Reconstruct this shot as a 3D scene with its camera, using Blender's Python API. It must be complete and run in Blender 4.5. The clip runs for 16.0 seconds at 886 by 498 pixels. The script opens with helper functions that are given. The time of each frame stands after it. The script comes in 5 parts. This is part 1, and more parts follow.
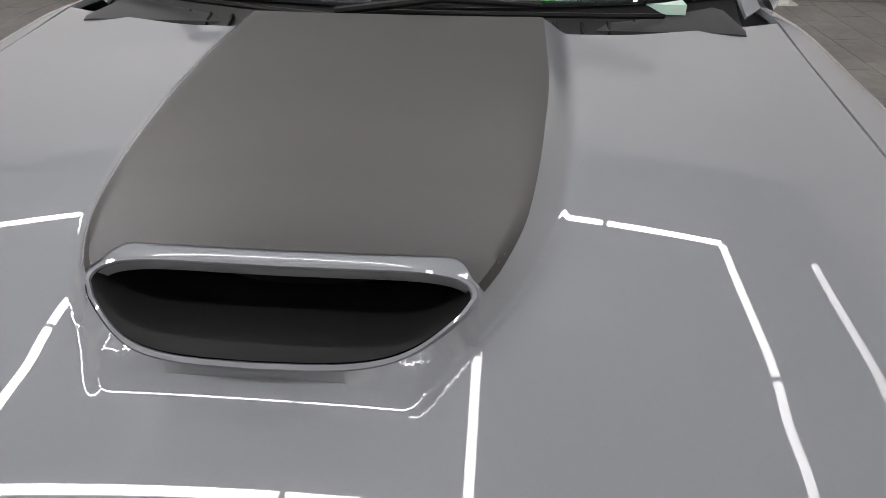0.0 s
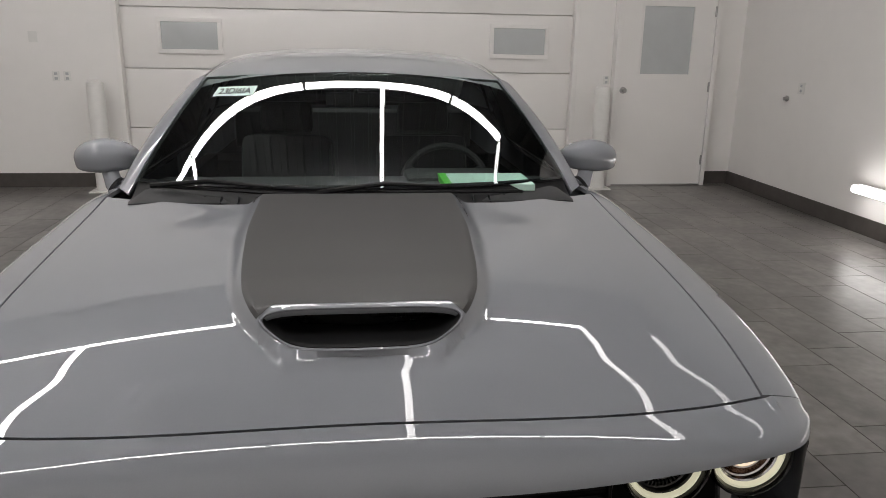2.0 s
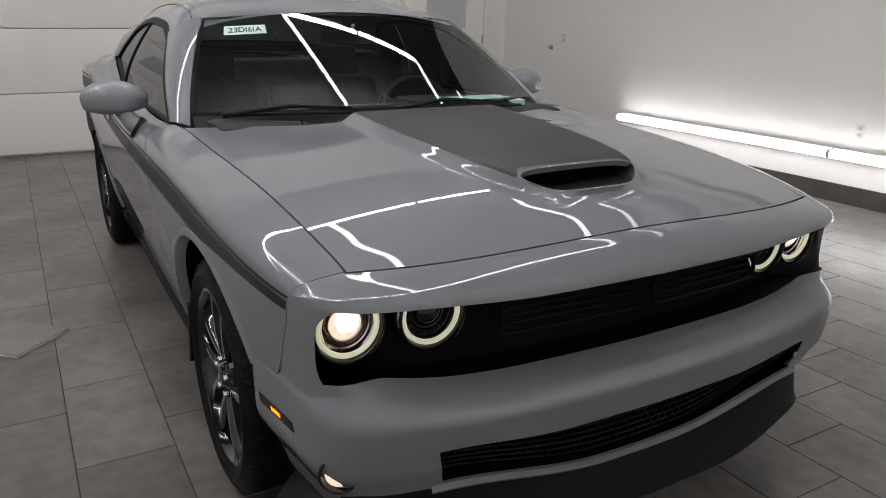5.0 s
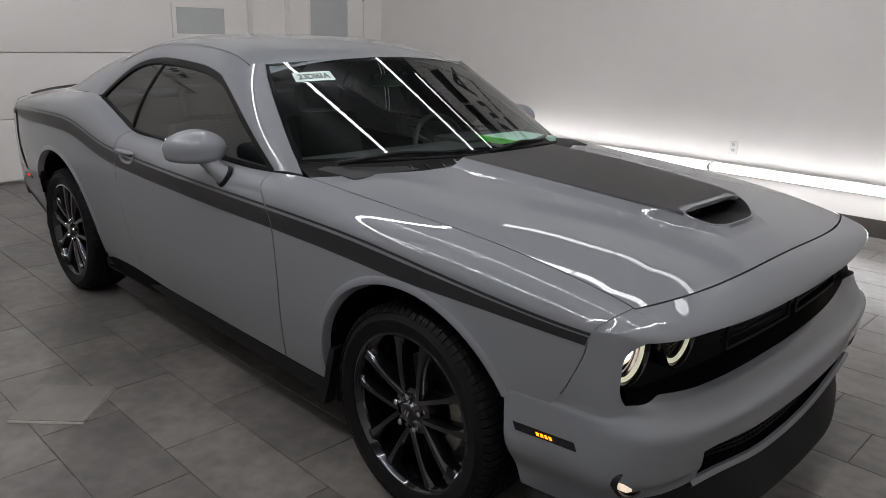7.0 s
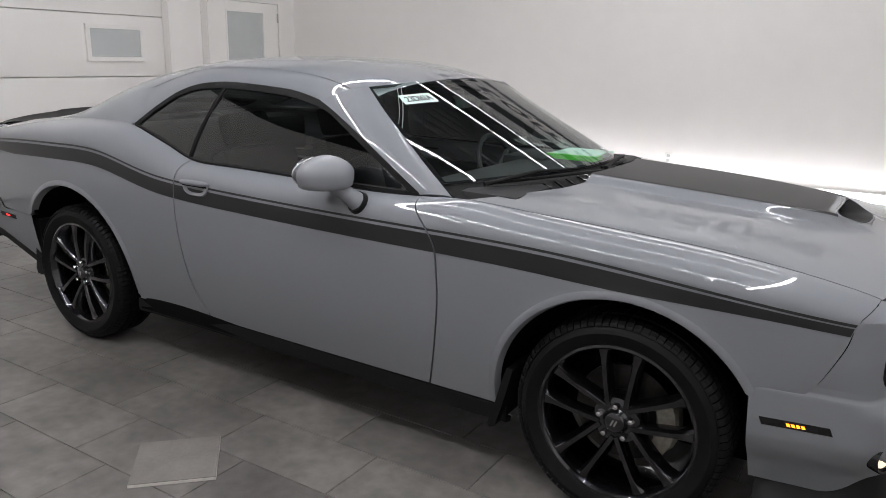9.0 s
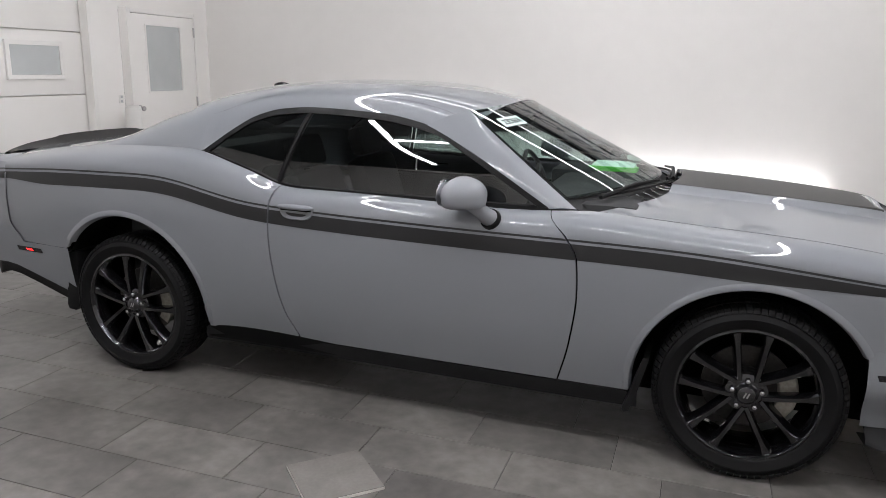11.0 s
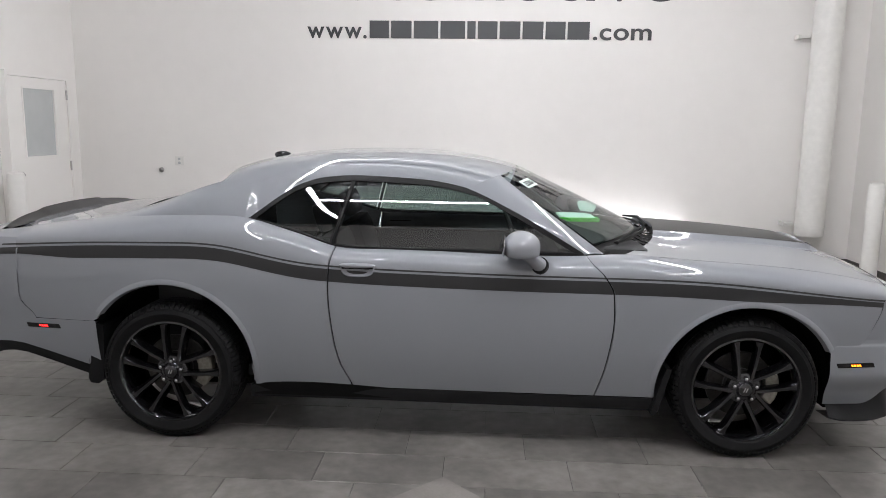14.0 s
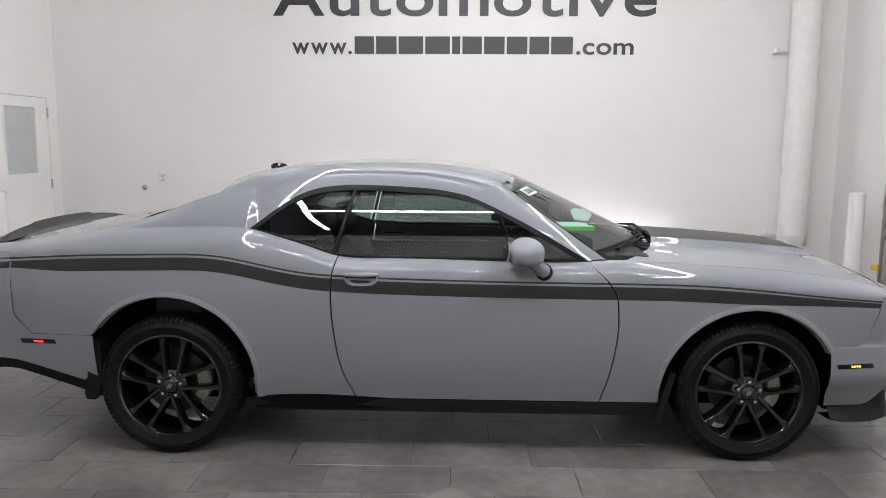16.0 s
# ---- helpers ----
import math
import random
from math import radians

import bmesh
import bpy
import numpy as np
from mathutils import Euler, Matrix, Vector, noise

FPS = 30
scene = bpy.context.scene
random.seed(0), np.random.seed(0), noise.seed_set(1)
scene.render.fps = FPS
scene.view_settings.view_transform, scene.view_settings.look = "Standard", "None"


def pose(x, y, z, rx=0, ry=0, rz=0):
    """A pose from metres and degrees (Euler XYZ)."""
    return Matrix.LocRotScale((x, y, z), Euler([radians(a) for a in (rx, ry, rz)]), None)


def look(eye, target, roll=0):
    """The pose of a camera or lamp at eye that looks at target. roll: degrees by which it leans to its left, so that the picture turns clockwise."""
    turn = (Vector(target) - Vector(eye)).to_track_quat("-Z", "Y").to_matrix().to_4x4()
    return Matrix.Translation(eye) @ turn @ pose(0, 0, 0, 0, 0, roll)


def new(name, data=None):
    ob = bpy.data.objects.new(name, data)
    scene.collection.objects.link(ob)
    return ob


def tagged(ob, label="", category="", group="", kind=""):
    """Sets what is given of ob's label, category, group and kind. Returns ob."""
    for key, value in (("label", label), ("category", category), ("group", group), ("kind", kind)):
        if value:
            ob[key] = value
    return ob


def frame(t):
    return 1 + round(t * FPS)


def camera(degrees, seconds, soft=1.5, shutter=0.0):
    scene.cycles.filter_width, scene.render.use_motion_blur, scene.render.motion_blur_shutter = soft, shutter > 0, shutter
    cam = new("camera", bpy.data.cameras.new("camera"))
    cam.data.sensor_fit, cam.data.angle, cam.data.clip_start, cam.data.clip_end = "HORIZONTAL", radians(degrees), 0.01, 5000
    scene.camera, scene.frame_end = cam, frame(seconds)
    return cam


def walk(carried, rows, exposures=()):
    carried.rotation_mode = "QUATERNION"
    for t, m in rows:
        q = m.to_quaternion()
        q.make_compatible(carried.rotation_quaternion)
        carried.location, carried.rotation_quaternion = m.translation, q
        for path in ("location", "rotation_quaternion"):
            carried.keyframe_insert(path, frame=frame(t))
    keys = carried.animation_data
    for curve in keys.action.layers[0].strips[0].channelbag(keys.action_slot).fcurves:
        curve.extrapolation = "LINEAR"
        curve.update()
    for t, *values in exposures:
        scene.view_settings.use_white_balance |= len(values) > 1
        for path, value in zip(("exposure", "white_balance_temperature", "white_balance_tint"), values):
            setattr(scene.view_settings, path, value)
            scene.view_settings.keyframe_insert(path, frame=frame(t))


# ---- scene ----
cam = camera(61.8, 16.0, soft=0.5)
PATH = [
    (0, (2.612, 0.201, 1.417), (0.885, 0.062, 0.417), 0.3),
    (0.5, (2.83, 0.212, 1.498), (1.047, 0.13, 0.596), 0.5),
    (1, (3.05, 0.167, 1.55), (1.177, 0.217, 0.851), 0.8),
    (1.5, (3.275, 0.103, 1.543), (1.368, 0.247, 0.959), 0.9),
    (2, (3.387, -0.029, 1.535), (1.474, 0.207, 1.002), 1.0),
    (2.5, (3.427, -0.242, 1.466), (1.523, 0.083, 0.944), 1.0),
    (3, (3.505, -0.439, 1.44), (1.626, 0.011, 0.922), 1.0),
    (3.5, (3.645, -0.677, 1.44), (1.804, -0.1, 0.914), 0.9),
    (4, (3.687, -0.89, 1.407), (1.894, -0.198, 0.853), 0.9),
    (6.5, (3.169, -2.129, 1.505), (1.765, -0.836, 0.908), 1.2),
    (7, (3.043, -2.379, 1.548), (1.7, -1.01, 0.982), 1.6),
    (7.5, (2.866, -2.558, 1.554), (1.584, -1.122, 1.01), 1.5),
    (8, (2.609, -2.713, 1.541), (1.41, -1.198, 1.022), 1.4),
    (8.5, (2.357, -2.941, 1.528), (1.247, -1.355, 1.024), 1.3),
    (9, (2.153, -3.115, 1.521), (1.134, -1.47, 1.017), 1.3),
    (9.5, (1.9, -3.232, 1.517), (0.977, -1.531, 1.01), 1.2),
    (12, (0.854, -4.211, 1.612), (0.437, -2.3, 1.195), 1.1),
    (12.5, (0.668, -4.309, 1.61), (0.369, -2.365, 1.243), 1.1),
    (13, (0.437, -4.344, 1.599), (0.23, -2.387, 1.24), 1.0),
    (13.5, (0.266, -4.414, 1.611), (0.113, -2.452, 1.259), 0.9),
    (14, (0.143, -4.545, 1.653), (0.035, -2.575, 1.322), 0.8),
    (14.5, (0.075, -4.627, 1.652), (-0.007, -2.65, 1.366), 0.7),
    (15, (0.04, -4.616, 1.626), (-0.028, -2.637, 1.347), 0.5),
    (15.5, (0.03, -4.611, 1.61), (-0.026, -2.631, 1.332), 0.4),
    (16, (0.007, -4.552, 1.599), (-0.037, -2.572, 1.318), 0.3),
]
walk(cam, [(t, look(eye, target, roll)) for t, eye, target, roll in PATH], [(0, 0.52, 6600, 10), (0.5, 0.47, 6700, 10), (1, 0.32, 6800, 10), (1.5, 0.20, 6750, 10), (2.5, 0.0, 6700, 10), (4, 0.02, 6600, 10), (6.5, -0.06, 6450, 10), (7.5, 0.03, 6420, 10), (8.5, 0.34, 6400, 10), (9.5, 0.52, 6380, 10), (12, 0.75, 6380, 10), (16, 0.79, 6350, 10)])
# ---------------------------------------------------------------- world and light
world = bpy.data.worlds.new("world")
scene.world = world
world.use_nodes = True
world.node_tree.nodes["Background"].inputs[0].default_value = (0.6, 0.62, 0.65, 1)
world.node_tree.nodes["Background"].inputs[1].default_value = 0.05


# ---------------------------------------------------------------- materials
def material(name, base, rough=0.5, metal=0.0, coat=0.0, coat_rough=0.03, noise_scale=0.0, noise_amt=0.0,
             bump=0.0, bump_scale=80.0, emit=None, strength=0.0, spec=0.5, wear_scale=0.0, wear_amt=0.0, rough_amt=0.0):
    m = bpy.data.materials.new(name)
    m.use_nodes = True
    nt = m.node_tree
    b = nt.nodes["Principled BSDF"]
    b.inputs["Base Color"].default_value = (*base, 1)
    b.inputs["Roughness"].default_value = rough
    b.inputs["Metallic"].default_value = metal
    b.inputs["Coat Weight"].default_value = coat
    b.inputs["Coat Roughness"].default_value = coat_rough
    b.inputs["Specular IOR Level"].default_value = spec
    if emit:
        b.inputs["Emission Color"].default_value = (*emit, 1)
        b.inputs["Emission Strength"].default_value = strength
    tc = nt.nodes.new("ShaderNodeTexCoord")
    if noise_amt or wear_amt or rough_amt:
        col = None
        for scale, amt in ((noise_scale, noise_amt), (wear_scale, wear_amt)):
            if not amt:
                continue
            n = nt.nodes.new("ShaderNodeTexNoise")
            n.inputs["Scale"].default_value = scale
            n.inputs["Detail"].default_value = 6
            nt.links.new(tc.outputs["Object"], n.inputs["Vector"])
            r = nt.nodes.new("ShaderNodeMapRange")
            r.inputs["From Min"].default_value, r.inputs["From Max"].default_value = 0.25, 0.75
            r.inputs["To Min"].default_value, r.inputs["To Max"].default_value = 1 - amt, 1 + amt
            nt.links.new(n.outputs["Fac"], r.inputs["Value"])
            if col is None:
                col = r.outputs["Result"]
            else:
                q = nt.nodes.new("ShaderNodeMath")
                q.operation = "MULTIPLY"
                nt.links.new(col, q.inputs[0])
                nt.links.new(r.outputs["Result"], q.inputs[1])
                col = q.outputs[0]
            if rough_amt:
                rr = nt.nodes.new("ShaderNodeMapRange")
                rr.inputs["From Min"].default_value, rr.inputs["From Max"].default_value = 0.3, 0.7
                rr.inputs["To Min"].default_value, rr.inputs["To Max"].default_value = max(rough - rough_amt, 0.02), rough + rough_amt
                nt.links.new(n.outputs["Fac"], rr.inputs["Value"])
                nt.links.new(rr.outputs["Result"], b.inputs["Roughness"])
        if col is not None:
            h = nt.nodes.new("ShaderNodeVectorMath")
            h.operation = "SCALE"
            h.inputs[0].default_value = base
            nt.links.new(col, h.inputs["Scale"])
            nt.links.new(h.outputs[0], b.inputs["Base Color"])
    if bump:
        n = nt.nodes.new("ShaderNodeTexNoise")
        n.inputs["Scale"].default_value = bump_scale
        n.inputs["Detail"].default_value = 4
        nt.links.new(tc.outputs["Object"], n.inputs["Vector"])
        bp = nt.nodes.new("ShaderNodeBump")
        bp.inputs["Strength"].default_value = bump
        bp.inputs["Distance"].default_value = 0.002
        nt.links.new(n.outputs["Fac"], bp.inputs["Height"])
        nt.links.new(bp.outputs["Normal"], b.inputs["Normal"])
    return m


def tile_material():
    """Dark grey porcelain, each piece a little different, with smears and a cloudy print."""
    m = material("floor_tile", (0.152, 0.142, 0.133), rough=0.29, noise_scale=2.2, noise_amt=0.42, wear_scale=14, wear_amt=0.26)
    nt = m.node_tree
    place = nt.nodes.new("ShaderNodeNewGeometry")
    for n in list(nt.nodes):
        if n.type == "TEX_NOISE":
            nt.links.new(place.outputs["Position"], n.inputs["Vector"])
    b = nt.nodes["Principled BSDF"]
    link = [l for l in nt.links if l.to_socket == b.inputs["Base Color"]][0]
    source = link.from_socket
    info = nt.nodes.new("ShaderNodeObjectInfo")
    geo = nt.nodes.new("ShaderNodeNewGeometry")
    add = nt.nodes.new("ShaderNodeMath")
    add.operation = "ADD"
    nt.links.new(info.outputs["Random"], add.inputs[0])
    nt.links.new(geo.outputs["Random Per Island"], add.inputs[1])
    fr = nt.nodes.new("ShaderNodeMath")
    fr.operation = "FRACT"
    nt.links.new(add.outputs[0], fr.inputs[0])
    r = nt.nodes.new("ShaderNodeMapRange")
    r.inputs["To Min"].default_value, r.inputs["To Max"].default_value = 0.86, 1.14
    nt.links.new(fr.outputs[0], r.inputs["Value"])
    h = nt.nodes.new("ShaderNodeVectorMath")
    h.operation = "SCALE"
    nt.links.new(source, h.inputs[0])
    nt.links.new(r.outputs["Result"], h.inputs["Scale"])
    nt.links.new(h.outputs[0], b.inputs["Base Color"])
    return m


def glass_material(name, tint, rough=0.0):
    """Tinted automotive glass: part clear, with the mirror gloss of both of its faces."""
    m = bpy.data.materials.new(name)
    m.use_nodes = True
    nt = m.node_tree
    nt.nodes.remove(nt.nodes["Principled BSDF"])
    out = nt.nodes["Material Output"]
    tr = nt.nodes.new("ShaderNodeBsdfTransparent")
    tr.inputs[0].default_value = (*tint, 1)
    gl = nt.nodes.new("ShaderNodeBsdfGlossy")
    gl.inputs["Roughness"].default_value = rough
    fr = nt.nodes.new("ShaderNodeFresnel")
    fr.inputs["IOR"].default_value = 1.85
    mix = nt.nodes.new("ShaderNodeMixShader")
    nt.links.new(fr.outputs[0], mix.inputs[0])
    nt.links.new(tr.outputs[0], mix.inputs[1])
    nt.links.new(gl.outputs[0], mix.inputs[2])
    nt.links.new(mix.outputs[0], out.inputs["Surface"])
    return m


M = {}
M["paint"] = material("grey_car_paint", (0.212, 0.221, 0.241), rough=0.35, coat=1.0, coat_rough=0.003, noise_scale=400, noise_amt=0.02, spec=0.06)
M["satin"] = material("satin_black_vinyl", (0.022, 0.021, 0.0205), rough=0.42, noise_scale=300, noise_amt=0.05, bump=0.02, bump_scale=900, spec=0.45)
M["stripe"] = material("charcoal_vinyl_stripe", (0.018, 0.018, 0.019), rough=0.38, noise_scale=300, noise_amt=0.05, spec=0.45)
M["plastic"] = material("black_textured_plastic", (0.008, 0.008, 0.0085), rough=0.5, spec=0.18, bump=0.15, bump_scale=700, noise_scale=30, noise_amt=0.15)
M["gloss_black"] = material("gloss_black", (0.008, 0.008, 0.009), rough=0.12, noise_scale=30, noise_amt=0.1)
M["deep"] = material("black_grille_plastic", (0.0025, 0.0025, 0.0025), rough=0.55, spec=0.15, noise_scale=30, noise_amt=0.15, bump=0.1, bump_scale=500)
M["void"] = material("unlit_black_liner", (0.003, 0.003, 0.003), rough=0.9, spec=0.1, noise_scale=10, noise_amt=0.2, bump=0.2, bump_scale=60)
M["rubber"] = material("tyre_rubber", (0.006, 0.006, 0.0064), rough=0.55, spec=0.16, noise_scale=40, noise_amt=0.2, bump=0.2, bump_scale=300, wear_scale=6, wear_amt=0.2)
M["rim"] = material("gloss_black_alloy", (0.022, 0.022, 0.025), rough=0.16, metal=0.85, coat=1.0, coat_rough=0.015, noise_scale=60, noise_amt=0.1)
M["chrome"] = material("chrome", (0.62, 0.62, 0.63), rough=0.12, metal=1.0, noise_scale=50, noise_amt=0.05)
M["disc"] = material("brake_disc_steel", (0.065, 0.062, 0.06), rough=0.4, metal=1.0, noise_scale=80, noise_amt=0.2)
M["caliper"] = material("cast_caliper", (0.34, 0.325, 0.28), rough=0.5, metal=0.4, noise_scale=60, noise_amt=0.25)
M["cabin"] = material("dark_cabin_trim", (0.017, 0.0175, 0.0185), rough=0.7, bump=0.2, bump_scale=400, noise_scale=8, noise_amt=0.2)
M["seat"] = material("black_seat_cloth", (0.010, 0.010, 0.011), rough=0.8, bump=0.3, bump_scale=600, noise_scale=12, noise_amt=0.2)
M["amber"] = material("amber_lens", (0.9, 0.22, 0.02), rough=0.2, emit=(1.0, 0.22, 0.01), strength=3.0)
M["red"] = material("red_lens", (0.8, 0.02, 0.02), rough=0.2, emit=(1.0, 0.02, 0.02), strength=3.0)
M["halo"] = material("halo_ring_lens", (0.5, 0.5, 0.45), rough=0.3, emit=(1.0, 0.97, 0.70), strength=0.42)
M["bulb"] = material("lit_projector", (1, 0.9, 0.75), rough=0.2, emit=(1.0, 0.80, 0.60), strength=0.75)
M["bulb_core"] = material("glowing_bulb", (1, 0.95, 0.85), rough=0.2, emit=(1.0, 0.88, 0.72), strength=4.0)
M["lamp_bowl"] = material("lamp_bowl", (0.46, 0.34, 0.28), rough=0.15, metal=1.0, noise_scale=60, noise_amt=0.1)
M["lamp_glass"] = glass_material("lamp_glass", (0.95, 0.95, 0.95))
M["windshield"] = glass_material("windshield_glass", (0.78, 0.92, 0.865))
M["tint"] = glass_material("tinted_side_glass", (0.34, 0.405, 0.385))
M["wall"] = material("white_wall_paint", (0.83, 0.81, 0.785), rough=0.55, noise_scale=0.7, noise_amt=0.025, bump=0.08, bump_scale=260, wear_scale=6, wear_amt=0.012)
M["ceiling"] = material("grey_metal_deck", (0.13, 0.132, 0.136), rough=0.3, metal=0.7, noise_scale=1.2, noise_amt=0.05)
M["base"] = material("dark_tile_baseboard", (0.075, 0.066, 0.060), rough=0.4, noise_scale=9, noise_amt=0.2, bump=0.08, bump_scale=100)
M["door"] = material("white_door_paint", (0.82, 0.80, 0.775), rough=0.4, noise_scale=2, noise_amt=0.02, bump=0.05, bump_scale=150)
M["frosted"] = material("frosted_pane", (0.50, 0.52, 0.52), rough=0.25, noise_scale=4, noise_amt=0.05)
M["steel"] = material("brushed_steel", (0.45, 0.44, 0.43), rough=0.3, metal=1.0, noise_scale=60, noise_amt=0.15)
M["sign"] = material("charcoal_sign_letters", (0.035, 0.036, 0.040), rough=0.4, noise_scale=20, noise_amt=0.06)
# one kind of ceiling tube: strength set per run to balance walls, floor and car
M["tube"] = material("lit_led_tube", (1, 1, 1), rough=0.3, emit=(1.0, 0.985, 1.0), strength=14.0)
M["tube_side"] = material("lit_dim_tube", (1, 1, 1), rough=0.3, emit=(1.0, 0.985, 1.0), strength=4.5)
# raised far above the other long runs as fill for the car's near side
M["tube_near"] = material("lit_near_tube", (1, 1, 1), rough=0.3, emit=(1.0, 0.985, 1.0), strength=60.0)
M["tube_cross"] = material("lit_cross_tube", (1, 1, 1), rough=0.3, emit=(1.0, 0.985, 1.0), strength=42.0)
M["tube_far"] = material("lit_far_tube", (1, 1, 1), rough=0.3, emit=(1.0, 0.985, 1.0), strength=9.0)
M["tube_low"] = material("lit_wall_tube", (1, 1, 1), rough=0.3, emit=(1.0, 0.985, 1.0), strength=10.0)
M["white_plastic"] = material("white_plastic", (0.75, 0.74, 0.71), rough=0.4, noise_scale=20, noise_amt=0.03)
M["canvas"] = material("white_pipe_wrap", (0.76, 0.75, 0.72), rough=0.6, bump=0.5, bump_scale=22, noise_scale=14, noise_amt=0.05)
M["grout"] = material("dark_grout", (0.06, 0.056, 0.052), rough=0.85, noise_scale=40, noise_amt=0.25)
M["tile"] = tile_material()
M["paper"] = material("pale_green_paper", (0.55, 0.75, 0.66), rough=0.5, noise_scale=10, noise_amt=0.05)
M["lime"] = material("lime_green_folder", (0.10, 0.58, 0.06), rough=0.4, noise_scale=10, noise_amt=0.05)
M["sticker"] = material("white_sticker", (0.62, 0.78, 0.72), rough=0.5, noise_scale=30, noise_amt=0.04)
M["ink"] = material("black_ink", (0.02, 0.02, 0.025), rough=0.5, noise_scale=60, noise_amt=0.1)
M["loose_tile"] = material("pale_loose_tile", (0.20, 0.185, 0.173), rough=0.4, noise_scale=8, noise_amt=0.15, wear_scale=70, wear_amt=0.08, bump=0.1, bump_scale=120)
M["tile_edge"] = material("raw_tile_edge", (0.62, 0.60, 0.56), rough=0.7, noise_scale=40, noise_amt=0.12)
M["yellow"] = material("yellow_sensor", (0.7, 0.45, 0.02), rough=0.4, noise_scale=20, noise_amt=0.1)


# ---------------------------------------------------------------- small tools
def crv(*keys):
    """A smooth curve (monotone cubic) through (x, value) keys."""
    xs = [float(k[0]) for k in keys]
    ys = [float(k[1]) for k in keys]
    n = len(xs)
    d = [(ys[i + 1] - ys[i]) / (xs[i + 1] - xs[i]) for i in range(n - 1)]
    t = [d[0]] + [0 if d[i - 1] * d[i] <= 0 else 2 * d[i - 1] * d[i] / (d[i - 1] + d[i]) for i in range(1, n - 1)] + [d[-1]]

    def f(x):
        if x <= xs[0]:
            return ys[0] + t[0] * (x - xs[0])
        if x >= xs[-1]:
            return ys[-1] + t[-1] * (x - xs[-1])
        i = 0
        while x > xs[i + 1]:
            i += 1
        h = xs[i + 1] - xs[i]
        u = (x - xs[i]) / h
        return (ys[i] * (1 + 2 * u) * (1 - u) ** 2 + t[i] * h * u * (1 - u) ** 2
                + ys[i + 1] * u * u * (3 - 2 * u) + t[i + 1] * h * u * u * (u - 1))
    return f


def spl(*keys):
    """A natural cubic spline through (x, value) keys: smooth in its bend, for panels that mirror the lamps."""
    xs = np.array([k[0] for k in keys], float)
    ys = np.array([k[1] for k in keys], float)
    n = len(xs)
    h = np.diff(xs)
    A, r = np.eye(n), np.zeros(n)
    for i in range(1, n - 1):
        A[i, i - 1], A[i, i], A[i, i + 1] = h[i - 1], 2 * (h[i - 1] + h[i]), h[i]
        r[i] = 6 * ((ys[i + 1] - ys[i]) / h[i] - (ys[i] - ys[i - 1]) / h[i - 1])
    m = np.linalg.solve(A, r).tolist()
    xs, ys, h = xs.tolist(), ys.tolist(), h.tolist()
    d0 = (ys[1] - ys[0]) / h[0] - h[0] * (2 * m[0] + m[1]) / 6
    d1 = (ys[-1] - ys[-2]) / h[-1] + h[-1] * (2 * m[-1] + m[-2]) / 6

    def f(x):
        if x <= xs[0]:
            return ys[0] + d0 * (x - xs[0])
        if x >= xs[-1]:
            return ys[-1] + d1 * (x - xs[-1])
        i = 0
        while x > xs[i + 1]:
            i += 1
        a, c = xs[i + 1] - x, x - xs[i]
        return (m[i] * a ** 3 + m[i + 1] * c ** 3) / (6 * h[i]) + (ys[i] / h[i] - m[i] * h[i] / 6) * a + (ys[i + 1] / h[i] - m[i + 1] * h[i] / 6) * c
    return f


def poly(degree, *keys):
    """The best low polynomial through (x, value) keys."""
    c = np.polyfit([k[0] for k in keys], [k[1] for k in keys], degree).tolist()

    def f(x):
        v = 0.0
        for k in c:
            v = v * x + k
        return v
    return f


def lerp(a, b, u):
    return a + (b - a) * u


def smooth(a, b, x):
    u = min(max((x - a) / (b - a), 0.0), 1.0)
    return u * u * (3 - 2 * u)


def part(name, bm, mat, parent=None, label="", shade=True):
    me = bpy.data.meshes.new(name)
    bm.normal_update()
    bm.to_mesh(me)
    bm.free()
    mats = mat if isinstance(mat, (list, tuple)) else [mat]
    for q in mats:
        me.materials.append(q)
    if shade:
        for p in me.polygons:
            p.use_smooth = True
        me.set_sharp_from_angle(angle=radians(38))
    ob = new(name, me)
    if parent is not None:
        ob.parent = parent
    if label:
        ob["label"] = label
    return ob


def empty(name, label, category, m=None, group="", kind=""):
    ob = new(name)
    ob.empty_display_size = 0.1
    if m is not None:
        ob.matrix_basis = m
    return tagged(ob, label, category, group, kind)


def add_box(bm, lo, hi, bevel=0.0, m=None, seg=2):
    c = [(a + b) / 2 for a, b in zip(lo, hi)]
    s = [abs(b - a) for a, b in zip(lo, hi)]
    mat = Matrix.Translation(c) @ Matrix.Diagonal((*s, 1))
    if m is not None:
        mat = m @ mat
    r = bmesh.ops.create_cube(bm, size=1.0, matrix=mat)
    if bevel:
        es = list({e for v in r["verts"] for e in v.link_edges})
        bmesh.ops.bevel(bm, geom=es, offset=bevel, segments=seg, affect="EDGES", profile=0.6)
    return bm


def box(lo, hi, bevel=0.0, m=None):
    return add_box(bmesh.new(), lo, hi, bevel, m)


